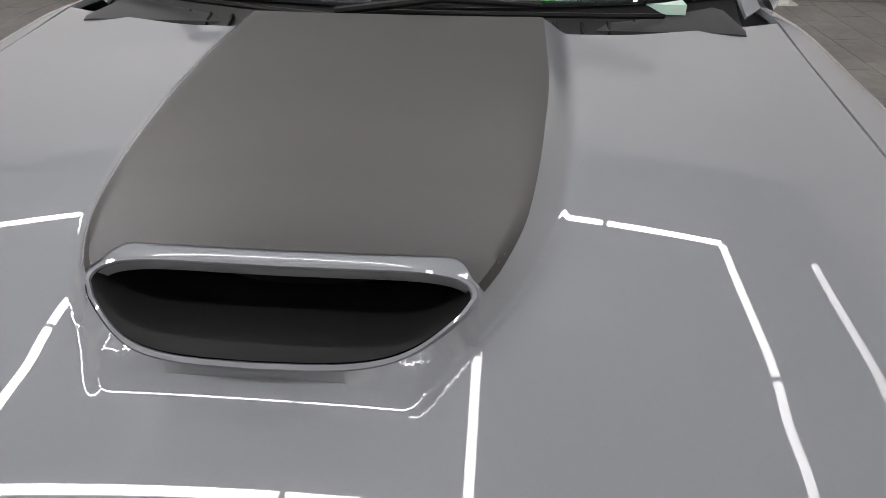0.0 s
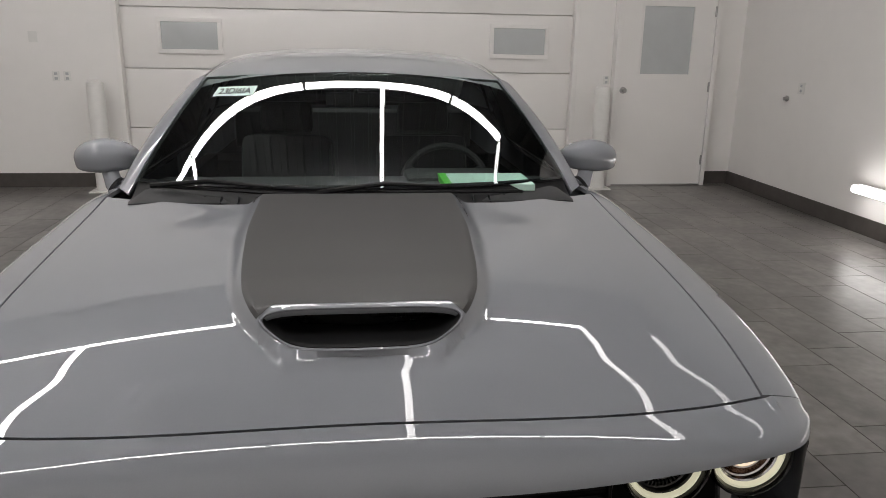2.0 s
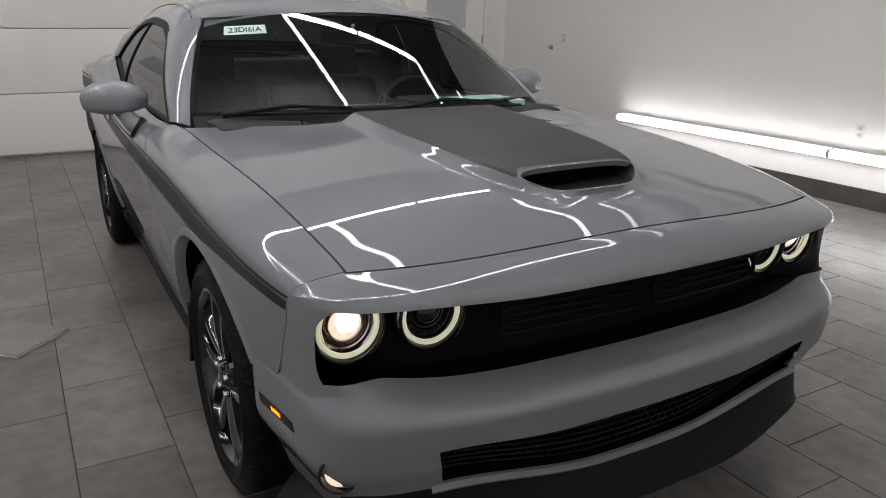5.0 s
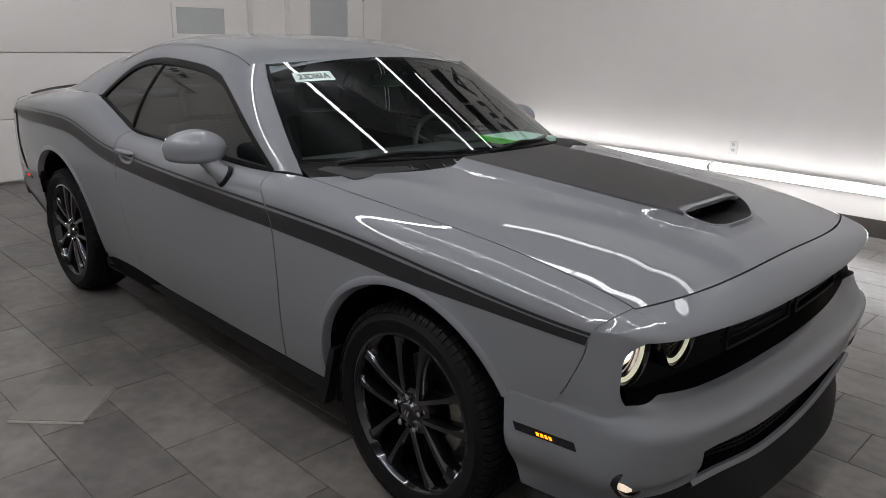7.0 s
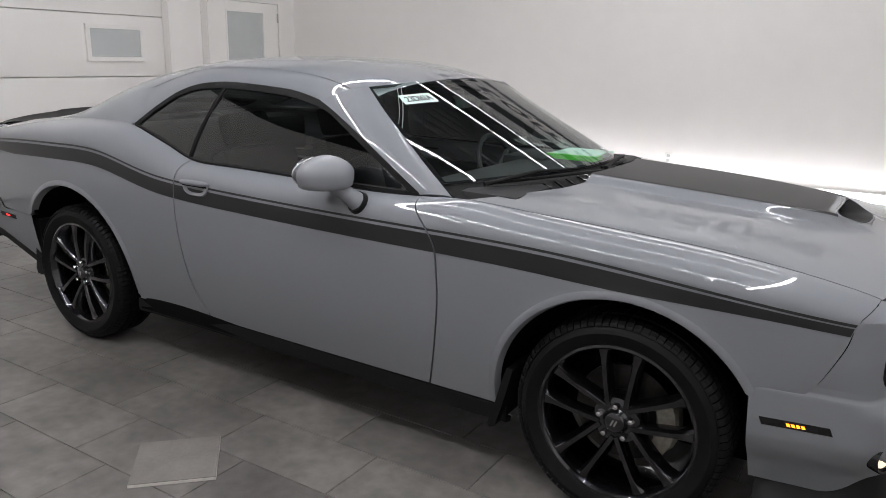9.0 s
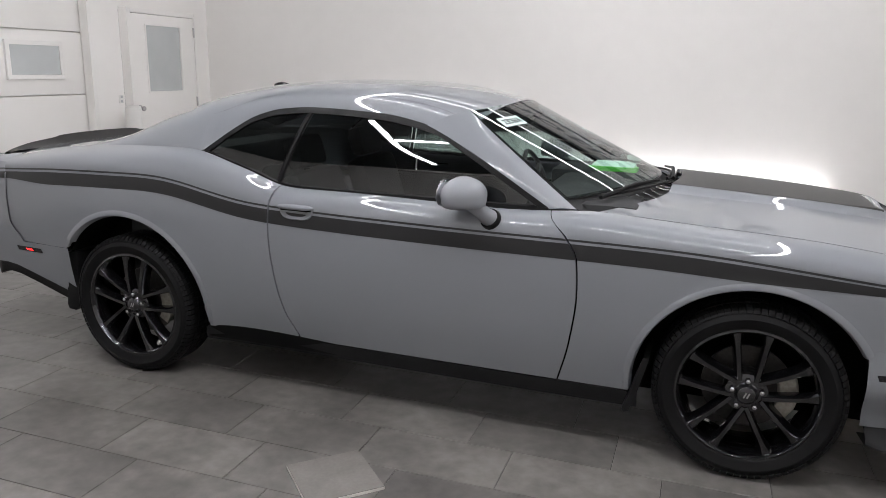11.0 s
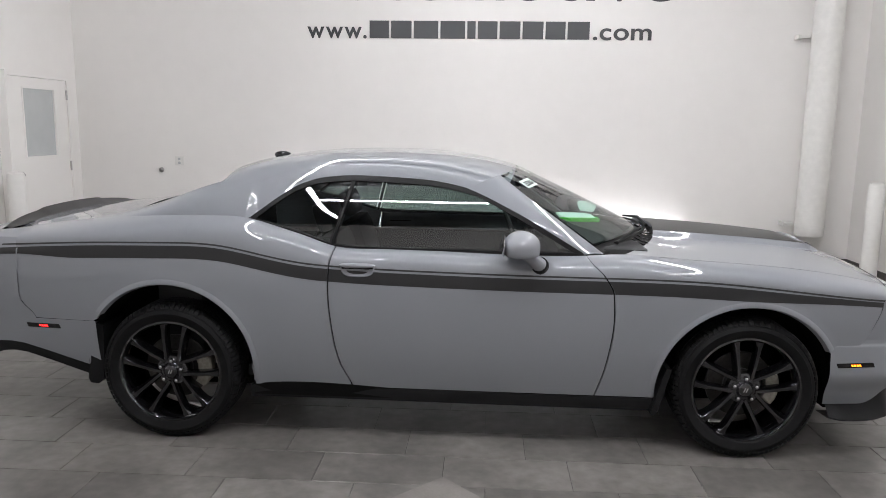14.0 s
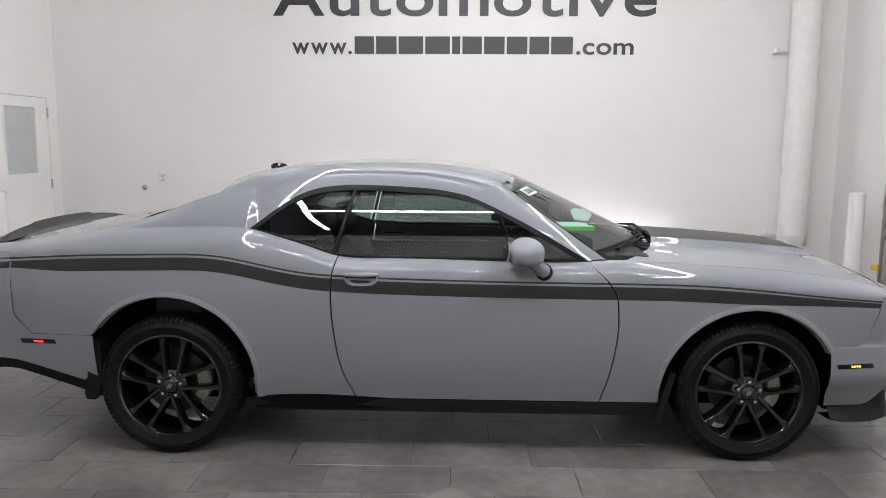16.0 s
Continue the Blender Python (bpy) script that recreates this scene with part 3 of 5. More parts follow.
HV = steps(0, 1, 22) + [1 + k / 12 for k in range(1, 13)]
for sy in (-1, 1):
    # front fender: straight columns, sheared to its leaning edges
    def fend_low(x):
        z = arch_z(x, AXLE, ARCH_F, ARCH_FZ, SILL)
        return max(z, 0.566 + 0.10 * max(x - 1.884, 0)) if x > AXLE + 0.05 else z
    f0 = 0.798 + GAP
    xs = uneven(2.15, f0, AXLE, ARCH_F, 60)

    def fend(x, h):
        q = flank(x, h, fend_low(x))
        z = q[2]
        wf = min(1.0, max(0.0, (x - 1.872) / 0.2792)) if z < 0.66 else lerp(min(1.0, max(0.0, (x - 1.872) / 0.2792)), smooth(1.75, 2.15, x), smooth(0.66, 0.74, z))
        wr = 1 - smooth(f0, 1.0, x)
        xx = x + wf * (FEND_X(z) - 2.1512) + wr * (DOOR_F(z) + GAP - f0)
        if h <= 1:
            return (xx, flank_y(xx, z), z)
        return flank(xx, h, fend_low(x))
    fender = part("front_fender", patch(fend, xs, HV, sy, flange=0.014), P, car)
    # door
    dfn = side_fn(lambda z: DOOR_R(z) + GAP, lambda z: DOOR_F(z) - GAP, lambda x: SILL)
    door = part("door", patch(dfn, steps(0, 1, 50), HV, sy, flange=0.014), P, car)
    # quarter panel
    def quart_low(x):
        z = arch_z(x, -AXLE, ARCH_R, ARCH_RZ, SILL)
        return max(z, 0.629) if x < -AXLE - 0.05 else z
    q0 = -0.632 - GAP
    xs = uneven(q0, -2.27, -AXLE, ARCH_R, 60)

    def quart(x, h):
        z = flank(x, h, quart_low(x))[2]
        wf = 1 - smooth(0.0, 0.35, q0 - x)
        wr = 1 - smooth(-2.27, -1.95, x)
        xx = x + wf * (DOOR_R(z) - GAP - q0) + wr * tail_seam(z)
        if h <= 1:
            return (xx, flank_y(xx, z), z)
        return flank(xx, h, quart_low(x))
    quarter = part("quarter_panel", patch(quart, xs, HV, sy, flange=0.014), P, car)
    # the two stripes, laid on each panel
    def band(xa, xb, lean_a, lean_b, z_hi, z_lo):
        def fn(u, v):
            x = lerp(xa, xb, u)
            z = lerp(z_lo(x), z_hi(x), v)
            x = lerp(lean_a(z), lean_b(z), u)
            z = lerp(z_lo(x), z_hi(x), v)
            return (x, flank_y(x, z), z)
        return fn
    taper = lambda x: 0.064 - 0.039 * smooth(1.25, 2.09, x) - 0.035 * smooth(-1.9, -2.4, x) if x > -1.9 else 0.064 - 0.031 * smooth(0.0, 1.0, (-1.9 - x) / 0.42)
    lo_ = lambda x: ST(x) - taper(x)
    pin_hi = lambda x: ST(x) + 0.019 - 0.006 * smooth(1.3, 2.08, x)
    pin_lo = lambda x: pin_hi(x) - 0.0085
    for owner, xa, xb, la, lb in (
            (fender, 2.08, 0.80, lambda z: FEND_X(z) - 0.004, lambda z: DOOR_F(z) + GAP),
            (door, 0.79, -0.62, lambda z: DOOR_F(z) - GAP, lambda z: DOOR_R(z) + GAP),
            (quarter, -0.63, -2.27, lambda z: DOOR_R(z) - GAP, lambda z: -2.27)):
        part("side_stripe", patch(band(xa, xb, la, lb, ST, lo_), steps(0, 1, 50), steps(0, 1, 5), sy, lift=0.0012), M["stripe"], owner, "charcoal vinyl stripe")
        part("pinstripe", patch(band(xa, xb, la, lb, pin_hi, pin_lo), steps(0, 1, 50), [0, 1], sy, lift=0.0012), M["stripe"], owner, "thin charcoal pinstripe")
    # wheel-arch lips
    for owner, xc, r, zc, a0, a1 in ((fender, AXLE, ARCH_F, ARCH_FZ, 30, 186), (quarter, -AXLE, ARCH_R, ARCH_RZ, -10, 142)):
        def lip(u, v, xc=xc, r=r, zc=zc):
            t = radians(u)
            rr = r + (0.026, 0.022, 0.018, 0.006, 0.0, -0.004, -0.010)[v]
            x, z = xc + rr * math.cos(t), zc + rr * math.sin(t)
            base = flank_y(x, z) if rr >= r else flank_y(xc + r * math.cos(t), zc + r * math.sin(t))
            return (x, base + (0.0, 0.0012, 0.0025, 0.0045, 0.0035, -0.003, -0.03)[v], z)
        part("arch_lip", patch(lip, steps(a1, a0, 60), [6, 5, 4, 3, 2, 1, 0], sy), P, owner)
    # side sill
    def sill(u, v):
        x = lerp(1.06, -1.06, u)
        return (x, W(x) + FALL(0.3) + (-0.05, -0.012, -0.006, -0.008, -0.03)[v], (0.215, 0.225, 0.26, 0.290, 0.294)[v])
    part("sill_trim", patch(sill, steps(0, 1, 30), range(5), sy, flange=0.02), M["plastic"], car, "black plastic sill trim")
    # side glass and its black frames
    for nm, xa, xb in (("door_window", 0.62, -0.565), ("quarter_window", -0.60, -1.035)):
        def glass(u, v, xa=xa, xb=xb):
            x = lerp(xa, xb, u)
            z = lerp(DLO_BOT(x) + 0.004, DLO_TOP(x) - 0.004, v)
            x += 0.29 * (z - 1.2) * (1 if nm == "door_window" and u > 0.5 else 1) * (smooth(0.5, 1, u) if nm == "door_window" else 1 - smooth(0, 0.5, u))
            z = min(z, DLO_TOP(x) - 0.003)
            return (x, GLASS(z) - 0.006, z)
        ob = part(nm, patch(glass, steps(0, 1, 40), steps(0, 1, 14), sy), M["tint"], door if nm == "door_window" else quarter, "dark tinted side glass")
        ob.visible_shadow = False
    # frame along the top and the bottom of the glass
    def rail(top):
        def fn(u, v):
            x = lerp(0.645, -1.055, u)
            z = (DLO_TOP(x) + (0.014, 0.010, -0.016, -0.020)[3 - v]) if top else (DLO_BOT(x) + (-0.008, -0.004, 0.010, 0.014)[v])
            if top:
                z = max(z, DLO_BOT(x) + 0.002)
            off = (-0.010, 0.003, 0.004, -0.010)[v]
            return (x, GLASS(z) + off, z)
        return fn
    part("window_trim", patch(rail(True), steps(0, 1, 70), range(4), sy), M["plastic"], door, "black trim over the side window")
    part("window_trim", patch(rail(False), steps(0, 1, 70), range(4), sy), M["plastic"], door, "black trim under the side window")
    def post(u, v):
        z = lerp(DLO_BOT(-0.6), DLO_TOP(-0.55) - 0.004, u)
        x = -0.583 + 0.29 * (z - 1.2)
        return (x + (0.010, 0.007, -0.007, -0.010)[v], GLASS(z) + (-0.008, 0.001, 0.001, -0.008)[v], z)
    part("window_post", patch(post, steps(1, 0, 12), [3, 2, 1, 0], sy), M["plastic"], door, "black window post")
    # pillar beside the windshield
    def pillar(u, v):
        z = lerp(1.018, 1.398, u)
        zd = lerp(1.018, 1.326, u)
        a = Vector((DLO_XF(zd) + 0.006, GLASS(zd) + 0.002, zd + 0.004))
        b = Vector((WS_X(z), WS_Y(z), z))
        p = a.lerp(b, v)
        out = Vector((0.45, 0.75, 0.45)) * (0.016 * 4 * v * (1 - v))
        return tuple(p + out)
    part("windshield_pillar", patch(pillar, steps(0, 1, 30), steps(0, 1, 8), sy, flange=0.01), P, car)
    # roof's side post behind the quarter window
    part("rear_pillar", patch(lambda x, u: upper(x, u), steps(-1.245, -1.70, 40), steps(0, 0.42, 16), sy), P, car)

# roof
bm = bmesh.new()
for sy in (-1, 1):
    add_patch(bm, lambda x, u: upper(x - 0.11 * (1 - u) ** 1.5 * smooth(-0.5, 0.33, x), u), steps(0.33, -1.246, 70), steps(0, 1, 34), sy)
bmesh.ops.remove_doubles(bm, verts=bm.verts, dist=0.0005)
roof = part("roof", bm, P, car)
for sy in (-1, 1):
    part("roof_ditch", patch(lambda x, v: tuple(Vector(upper(x, 0.30)) + Vector((0, 0.003 * v, 0.0012))), steps(0.18, -1.1, 40), [-1, 1], sy), M["gloss_black"], roof, "thin black roof joint")
# rear window and deck
bm = bmesh.new()
for sy in (-1, 1):
    add_patch(bm, lambda x, u: tuple(Vector(upper(x, u)) - Vector((0, 0, 0.008 + 0.05 * (1 - smooth(-1.40, -1.22, x)) * smooth(-1.83, -1.66, x)))), steps(-1.235, -1.83, 24), steps(0.36, 1, 16), sy)
bmesh.ops.remove_doubles(bm, verts=bm.verts, dist=0.0005)
part("rear_window", bm, M["tint"], car, "dark tinted rear glass").visible_shadow = False
bm = bmesh.new()
for sy in (-1, 1):
    add_patch(bm, lambda x, u: upper(x, u) if x > -2.56 else (-2.56 - 0.04 * min(1, (-2.56 - x) / 0.05), upper(-2.56, u)[1], upper(-2.56, u)[2] - (-2.56 - x) * 1.2), steps(-1.70, -2.56, 30) + [-2.57, -2.59, -2.62, -2.66], steps(0, 1, 20), sy)
bmesh.ops.remove_doubles(bm, verts=bm.verts, dist=0.0005)
part("trunk_lid", bm, P, car)


# windshield
def ws_uv(u, v):
    yb, yt_ = 0.785 * lerp(-1, 1, v), 0.598 * lerp(-1, 1, v)
    a = Vector((1.115 - 0.36 * (yb / 0.785) ** 2, yb, 1.050 - 0.032 * (yb / 0.785) ** 2))
    b = Vector((0.335 - 0.112 * (yt_ / 0.598) ** 2, yt_, 1.419 - 0.026 * (yt_ / 0.598) ** 2))
    p = a.lerp(b, u)
    p += Vector((0.38, 0, 0.92)) * 0.003 * 4 * u * (1 - u)
    p.y += 0.017 * lerp(-1, 1, v) ** 3 * 4 * u * (1 - u)
    return tuple(p)


WS_U = 0.10      # where the glass ends over the cowl
ws = part("windshield", patch(ws_uv, steps(1, WS_U, 24), steps(0, 1, 30)), M["windshield"], car, "clear windshield reflecting the lights")
ws.visible_shadow = False
bm = bmesh.new()
for (u0, u1), (v0, v1) in (((0.975, 1.0), (0, 1)), ((WS_U, 1), (0, 0.010)), ((WS_U, 1), (0.990, 1)), ((WS_U - 0.005, WS_U + 0.02), (0, 1))):
    add_patch(bm, ws_uv, steps(u1, u0, 20), steps(v1, v0, 30), lift=0.003)
part("windshield_border", bm, M["gloss_black"], ws, "black printed glass border")
# cowl
def cowl_uv(u, v):
    y = lerp(-0.775, 0.775, v)
    rear = Vector(ws_uv(WS_U + 0.01, v)) - Vector((0, 0, 0.010))
    front = Vector((HOOD_REAR(y) + 0.03, y, hood(HOOD_REAR(y) + 0.03, y) - 0.030))
    p = front.lerp(rear, u)
    return (p.x, p.y, p.z - 0.020 * 4 * u * (1 - u))


cowl = part("cowl", patch(cowl_uv, steps(1, 0, 8), steps(0, 1, 30)), M["plastic"], car, "black plastic cowl")
for k in range(22):
    v = 0.10 + 0.8 * k / 21
    part("cowl_rib", tube([Vector(cowl_uv(u, v)) + Vector((0, 0, 0.003)) for u in (0.25, 0.5, 0.75)], 0.004, 6), M["gloss_black"], cowl)

# front bumper
bm = bmesh.new()


S_C, BROW_Z = 0.722, 0.817


def brow_z(s):
    return BROW_Z + 0.015 * smooth(0.30, 0.75, abs(s))


def lip_z(s, z):
    """The lower lip rises a little towards its corners."""
    a = abs(s)
    return z + (0.018 * smooth(0.35, 0.78, a) + 0.022 * smooth(0.50, 0.77, a) * (1 - smooth(0.80, 0.86, a))) * smooth(0.50, 0.60, z)



def fend_edge(h):
    """The fender's front edge over the shoulder, h as for flank()."""
    z = flank(2.15, h, 0.582)[2]
    x = 2.15 + FEND_X(z) - 2.1512
    return (x, flank_y(x, z), z) if h <= 1 else flank(x, h, 0.582)


H0 = (0.80 - 0.582) / (SH(2.15) - 0.582)
S_E = s_at(FEND_X(0.80) + 0.006)


def flush(s, z):
    """How far the cheek swells to lie flush with the fender at their seam."""
    s1 = s_at(FEND_X(z) + 0.0025)
    p = nose(s1, 0.0, z)
    return (flank_y(p[0], z) - p[1]) * smooth(0.62, 0.66, z) * min(1.0, max(0.0, (s - 0.785) / (s1 - 0.785))) ** 1.6


def head_fn(s, v):
    a = abs(s)
    k = 1 if s >= 0 else -1
    if a <= S_C:
        y = NOSE_Y(a) * 0.789 / NOSE_Y(S_C)
        top = Vector((HOOD_FRONT(y) + 0.007, y, hood(HOOD_FRONT(y), y) - 0.001))
    else:
        w = (a - S_C) / (S_E - S_C)
        q = Vector(fend_edge(lerp(2.0, H0, w ** 0.8)))
        top = q + Vector((0.0020, 0, -0.001 * (1 - w)))
    low = Vector(nose(a, flush(a, brow_z(a)), brow_z(a)))
    run = low - top
    m1 = top + Vector((run.x * 0.44, run.y * 0.44, -0.012 - 0.006 * smooth(S_C, S_E, a)))
    m2 = low + Vector((-0.006, -run.y * 0.05, 0.034))
    p = top * v ** 3 + m1 * 3 * v * v * (1 - v) + m2 * 3 * v * (1 - v) ** 2 + low * (1 - v) ** 3
    return (p.x, p.y * k, p.z)


add_patch(bm, head_fn, steps(S_E, S_C, 16)[:-1] + steps(S_C, -S_C, 90) + steps(-S_C, -S_E, 16)[1:], steps(0, 1, 16))
# the brow's edge turns in
add_patch(bm, lambda s, v: nose(s, -0.03 * (1 - v), brow_z(s) - 0.004 * (1 - v)), steps(0.80, -0.80, 80), [0, 0.5, 1])
for sy in (-1, 1):
    def cheek(u, v):
        z = lerp(0.634, brow_z(0.8) + 0.001, v)
        so = 0.832 - (0.050 if v < 0.5 else 0.055) * (abs(2 * v - 1)) ** 4
        s1 = s_at(FEND_X(z) + 0.0008)
        s = lerp(max(s1, so + 0.02), so, u)
        return nose(s, low_d(z - 0.016, s) * (1 - smooth(0.634, 0.72, z)) + flush(s, z), z)
    add_patch(bm, cheek, steps(0, 1, 14), steps(0, 1, 16), sy)


def mouth_top(s):
    """Upper and lower edge of the lower intake, and the foot of the bumper beside it."""
    return 0.474 + 0.022 * smooth(0.25, 0.56, abs(s))


def mouth_low(s):
    return 0.334 + 0.062 * smooth(0.10, 0.56, abs(s))


def foot(s):
    return 0.385 - 0.030 * smooth(0.72, 0.84, abs(s)) - 0.080 * smooth(0.79, 0.91, abs(s))


MOUTH = 0.575


def face_fn(s, v):
    z = lerp(mouth_top(s), 0.622, v)
    return nose(s, low_d(z, s), lip_z(s, z))


# the bumper ends at the wheel arch, on an edge that leans a little
BUMP_X = crv((0.28, 1.892), (0.35, 1.884), (0.42, 1.876), (0.50, 1.872), (0.566, 1.868), (0.65, 1.866))
S1 = s_at(1.868)


def to_arch(s, z):
    a = abs(s)
    if a < 0.90:
        return s
    return math.copysign(lerp(0.90, s_at(BUMP_X(z)), (a - 0.90) / (S1 - 0.90)), s)


def wide_face(s, v):
    z = lerp(mouth_top(s), 0.622, v)
    return face_fn(to_arch(s, z), v)


add_patch(bm, wide_face, steps(S1, -S1, 120), steps(0, 1, 22))
for sy in (-1, 1):
    def lower_face(s, v):
        z = lerp(foot(s), mouth_top(s), v)
        return nose(lerp(to_arch(s, z), s - 0.020 * (1 - v), 1 - smooth(MOUTH, 0.70, s)), low_d(z, s), z)
    add_patch(bm, lower_face, steps(S1, MOUTH, 40), steps(0, 1, 12), sy)
# the painted sill under the intake sweeps up to its corners
add_patch(bm, lambda s, v: nose(s, low_d(mouth_low(s), s) + 0.010 * math.sin(v * math.pi) + 0.004, mouth_low(s) - 0.022 * (1 - v)), steps(MOUTH + 0.01, -MOUTH - 0.01, 70), steps(0, 1, 4))
add_patch(bm, lambda s, v: nose(s, low_d(mouth_low(s), s) + 0.004 - 0.010 * v, mouth_low(s) + 0.001 * v), steps(MOUTH, -MOUTH, 70), [0, 1])
bumper = part("front_bumper", bm, P, car, "grey painted front bumper")
# black recess between the lamps
part("grille_recess", patch(lambda s, v: nose(s, (-0.03, -0.15, -0.16, -0.15, -0.04)[v], (0.809, 0.817, 0.715, 0.617, 0.615)[v] + 0.014 * smooth(0.35, 0.78, abs(s))), steps(0.805, -0.805, 60), [4, 3, 2, 1, 0]), M["deep"], bumper, "matt black grille recess")
for sy in (-1, 1):
    # slotted intake bar: frame and slats
    bm = bmesh.new()
    y0, y1 = 0.03, 0.44
    def gp(y, d, z):
        return nose(y / 1.1 * 1.0, d, z)
    for z in (0.712, 0.789):
        add_tube(bm, [(p[0], p[1] * sy, p[2]) for p in (gp(y, -0.055, z) for y in steps(y0, y1, 10))], 0.006, 6)
    for y in (y0, y1):
        add_tube(bm, [(p[0], p[1] * sy, p[2]) for p in (gp(y, -0.055, 0.712), gp(y, -0.055, 0.789))], 0.006, 6)
    part("grille_frame", bm, M["deep"], bumper, "black grille surround")
    for z in (0.731, 0.750, 0.769):
        part("grille_slat", tube([(p[0], p[1] * sy, p[2]) for p in (gp(y, -0.07, z) for y in steps(y0, y1, 10))], 0.0045, 6), M["deep"], bumper)


def headlamp(x, y, z, lit, sy):
    at = (x, y * sy, z)
    base = part("headlamp", lathe([(0.088, -0.07), (0.090, 0.0), (0.088, 0.016), (0.084, 0.020), (0.080, 0.016), (0.077, 0.002), (0.076, -0.006)], 48, "x", at), M["gloss_black"], bumper, "round headlamp with glowing halo ring")
    part("halo_ring", lathe([(0.0760, -0.004), (0.0752, 0.006), (0.0725, 0.009), (0.0690, 0.009), (0.0655, 0.005), (0.0645, -0.004)], 48, "x", at), M["halo"], base, "glowing pale halo ring")
    part("step_ring", lathe([(0.0645, -0.003), (0.0630, 0.001), (0.0600, -0.002), (0.0590, -0.012), (0.0560, -0.014)], 48, "x", at), M["chrome"] if lit else M["disc"], base, "chrome step inside the halo")
    part("reflector", lathe([(0.0560, -0.014), (0.0545, -0.022), (0.0500, -0.026), (0.0480, -0.034), (0.0420, -0.038), (0.0400, -0.036)], 48, "x", at), M["lamp_bowl"] if lit else M["gloss_black"], base, "warm lit reflector bowl" if lit else "")
    if not lit:
        bm = bmesh.new()
        for k in range(40):
            turn = Matrix.Translation(at) @ Matrix.Rotation(2 * math.pi * k / 40, 4, "X")
            add_box(bm, (-0.020, -0.0016, 0.046), (-0.012, 0.0016, 0.057), 0.0, turn)
        part("flutes", bm, M["disc"], base, "dark fluted ring", False)
    bm = bmesh.new()
    add_lathe(bm, [(0.0405, -0.038), (0.0400, -0.020), (0.0370, -0.016), (0.0340, -0.010), (0.026, 0.000), (0.012, 0.006), (0.001, 0.008)], 40, "x", at)
    bmesh.ops.recalc_face_normals(bm, faces=bm.faces)
    part("projector", bm, M["bulb"] if lit else M["gloss_black"], base, "lit projector lens" if lit else "dark projector lens")
    part("projector_rim", lathe([(0.0410, -0.036), (0.0425, -0.018), (0.0415, -0.013), (0.0385, -0.014)], 40, "x", at), M["chrome"] if lit else M["disc"], base, "thin bright projector rim")
    if lit:
        part("bulb", lathe([(0.030, -0.006), (0.024, 0.002), (0.012, 0.008), (0.001, 0.010)], 28, "x", (x, y * sy, z + 0.004)), M["bulb_core"], base, "glowing bulb")


for sy in (-1, 1):
    headlamp(2.152, 0.763, 0.757, True, sy)
    headlamp(2.186, 0.572, 0.764, False, sy)
    # fog lamp
    p = nose(0.785, low_d(0.440, 0.785) - 0.009, 0.444)

    def turned(bm):
        bmesh.ops.rotate(bm, cent=(p[0], p[1] * sy, p[2]), matrix=Matrix.Rotation(radians(30 * sy), 3, "Z"), verts=bm.verts)
        return bm
    fog = part("fog_lamp", turned(lathe([(0.044, -0.04), (0.046, 0.0), (0.043, 0.005), (0.038, 0.003), (0.036, -0.02)], 28, "x", (p[0], p[1] * sy, p[2]))), M["gloss_black"], bumper, "small round fog lamp")
    bm = turned(lathe([(0.036, -0.02), (0.030, -0.004), (0.016, 0.003), (0.001, 0.005)], 28, "x", (p[0], p[1] * sy, p[2])))
    part("lens", bm, M["bulb"], fog, "lit fog lamp lens")
    # side marker
    def marker(u, v, g=0.0):
        x = lerp(2.10, 1.912, u)
        z = 0.502 + 0.004 * (1 - u) + lerp(-0.0115, 0.0115, v) * (1 - g)
        x += -0.010 * v
        return nose(s_at(x), low_d(z, s_at(x)) + 0.002, z)
    mk = part("side_marker", patch(marker, steps(0, 1, 12), [0, 1], sy, flange=0.004), M["gloss_black"], bumper, "narrow dark side marker lamp")
    bm = bmesh.new()
    for k in range(4):
        add_patch(bm, lambda u, v: tuple(Vector(marker(lerp(0.36 + 0.07 * k, 0.41 + 0.07 * k, u), lerp(0.28, 0.72, v))) + Vector((0, 0.0015, 0))), [0, 0.5, 1], [0, 1], sy)
    part("marker_lens", bm, M["amber"], mk, "row of lit amber points")
# lower intake with mesh
part("lower_intake", patch(lambda s, v: nose(s, (-0.02, -0.12, -0.12, -0.008)[v], (mouth_top(s) + 0.006, mouth_top(s), mouth_low(s) - 0.008, mouth_low(s) - 0.010)[v]), steps(0.60, -0.60, 40), [3, 2, 1, 0]), M["void"], bumper, "black lower intake")


def mesh_z(s, k):
    return lerp(mouth_low(s) + 0.008, mouth_top(s) - 0.006, k / 7)


for k in range(8):
    part("intake_slat", tube([nose(s, -0.045, mesh_z(s, k)) for s in steps(-0.57, 0.57, 30)], 0.003, 6), M["plastic"], bumper)
bm = bmesh.new()
for j in range(7):
    for k in range(45):
        s0 = -0.56 + 0.025 * k + (0.0125 if j % 2 else 0.0)
        p, q = nose(s0, -0.045, mesh_z(s0, j)), nose(s0, -0.045, mesh_z(s0, j + 1))
        add_box(bm, (p[0] - 0.002, p[1] - 0.0015, p[2]), (p[0] + 0.002, p[1] + 0.0015, q[2]))
part("intake_mesh", bm, M["plastic"], bumper, "black honeycomb mesh", False)
# splitter
bm = bmesh.new()


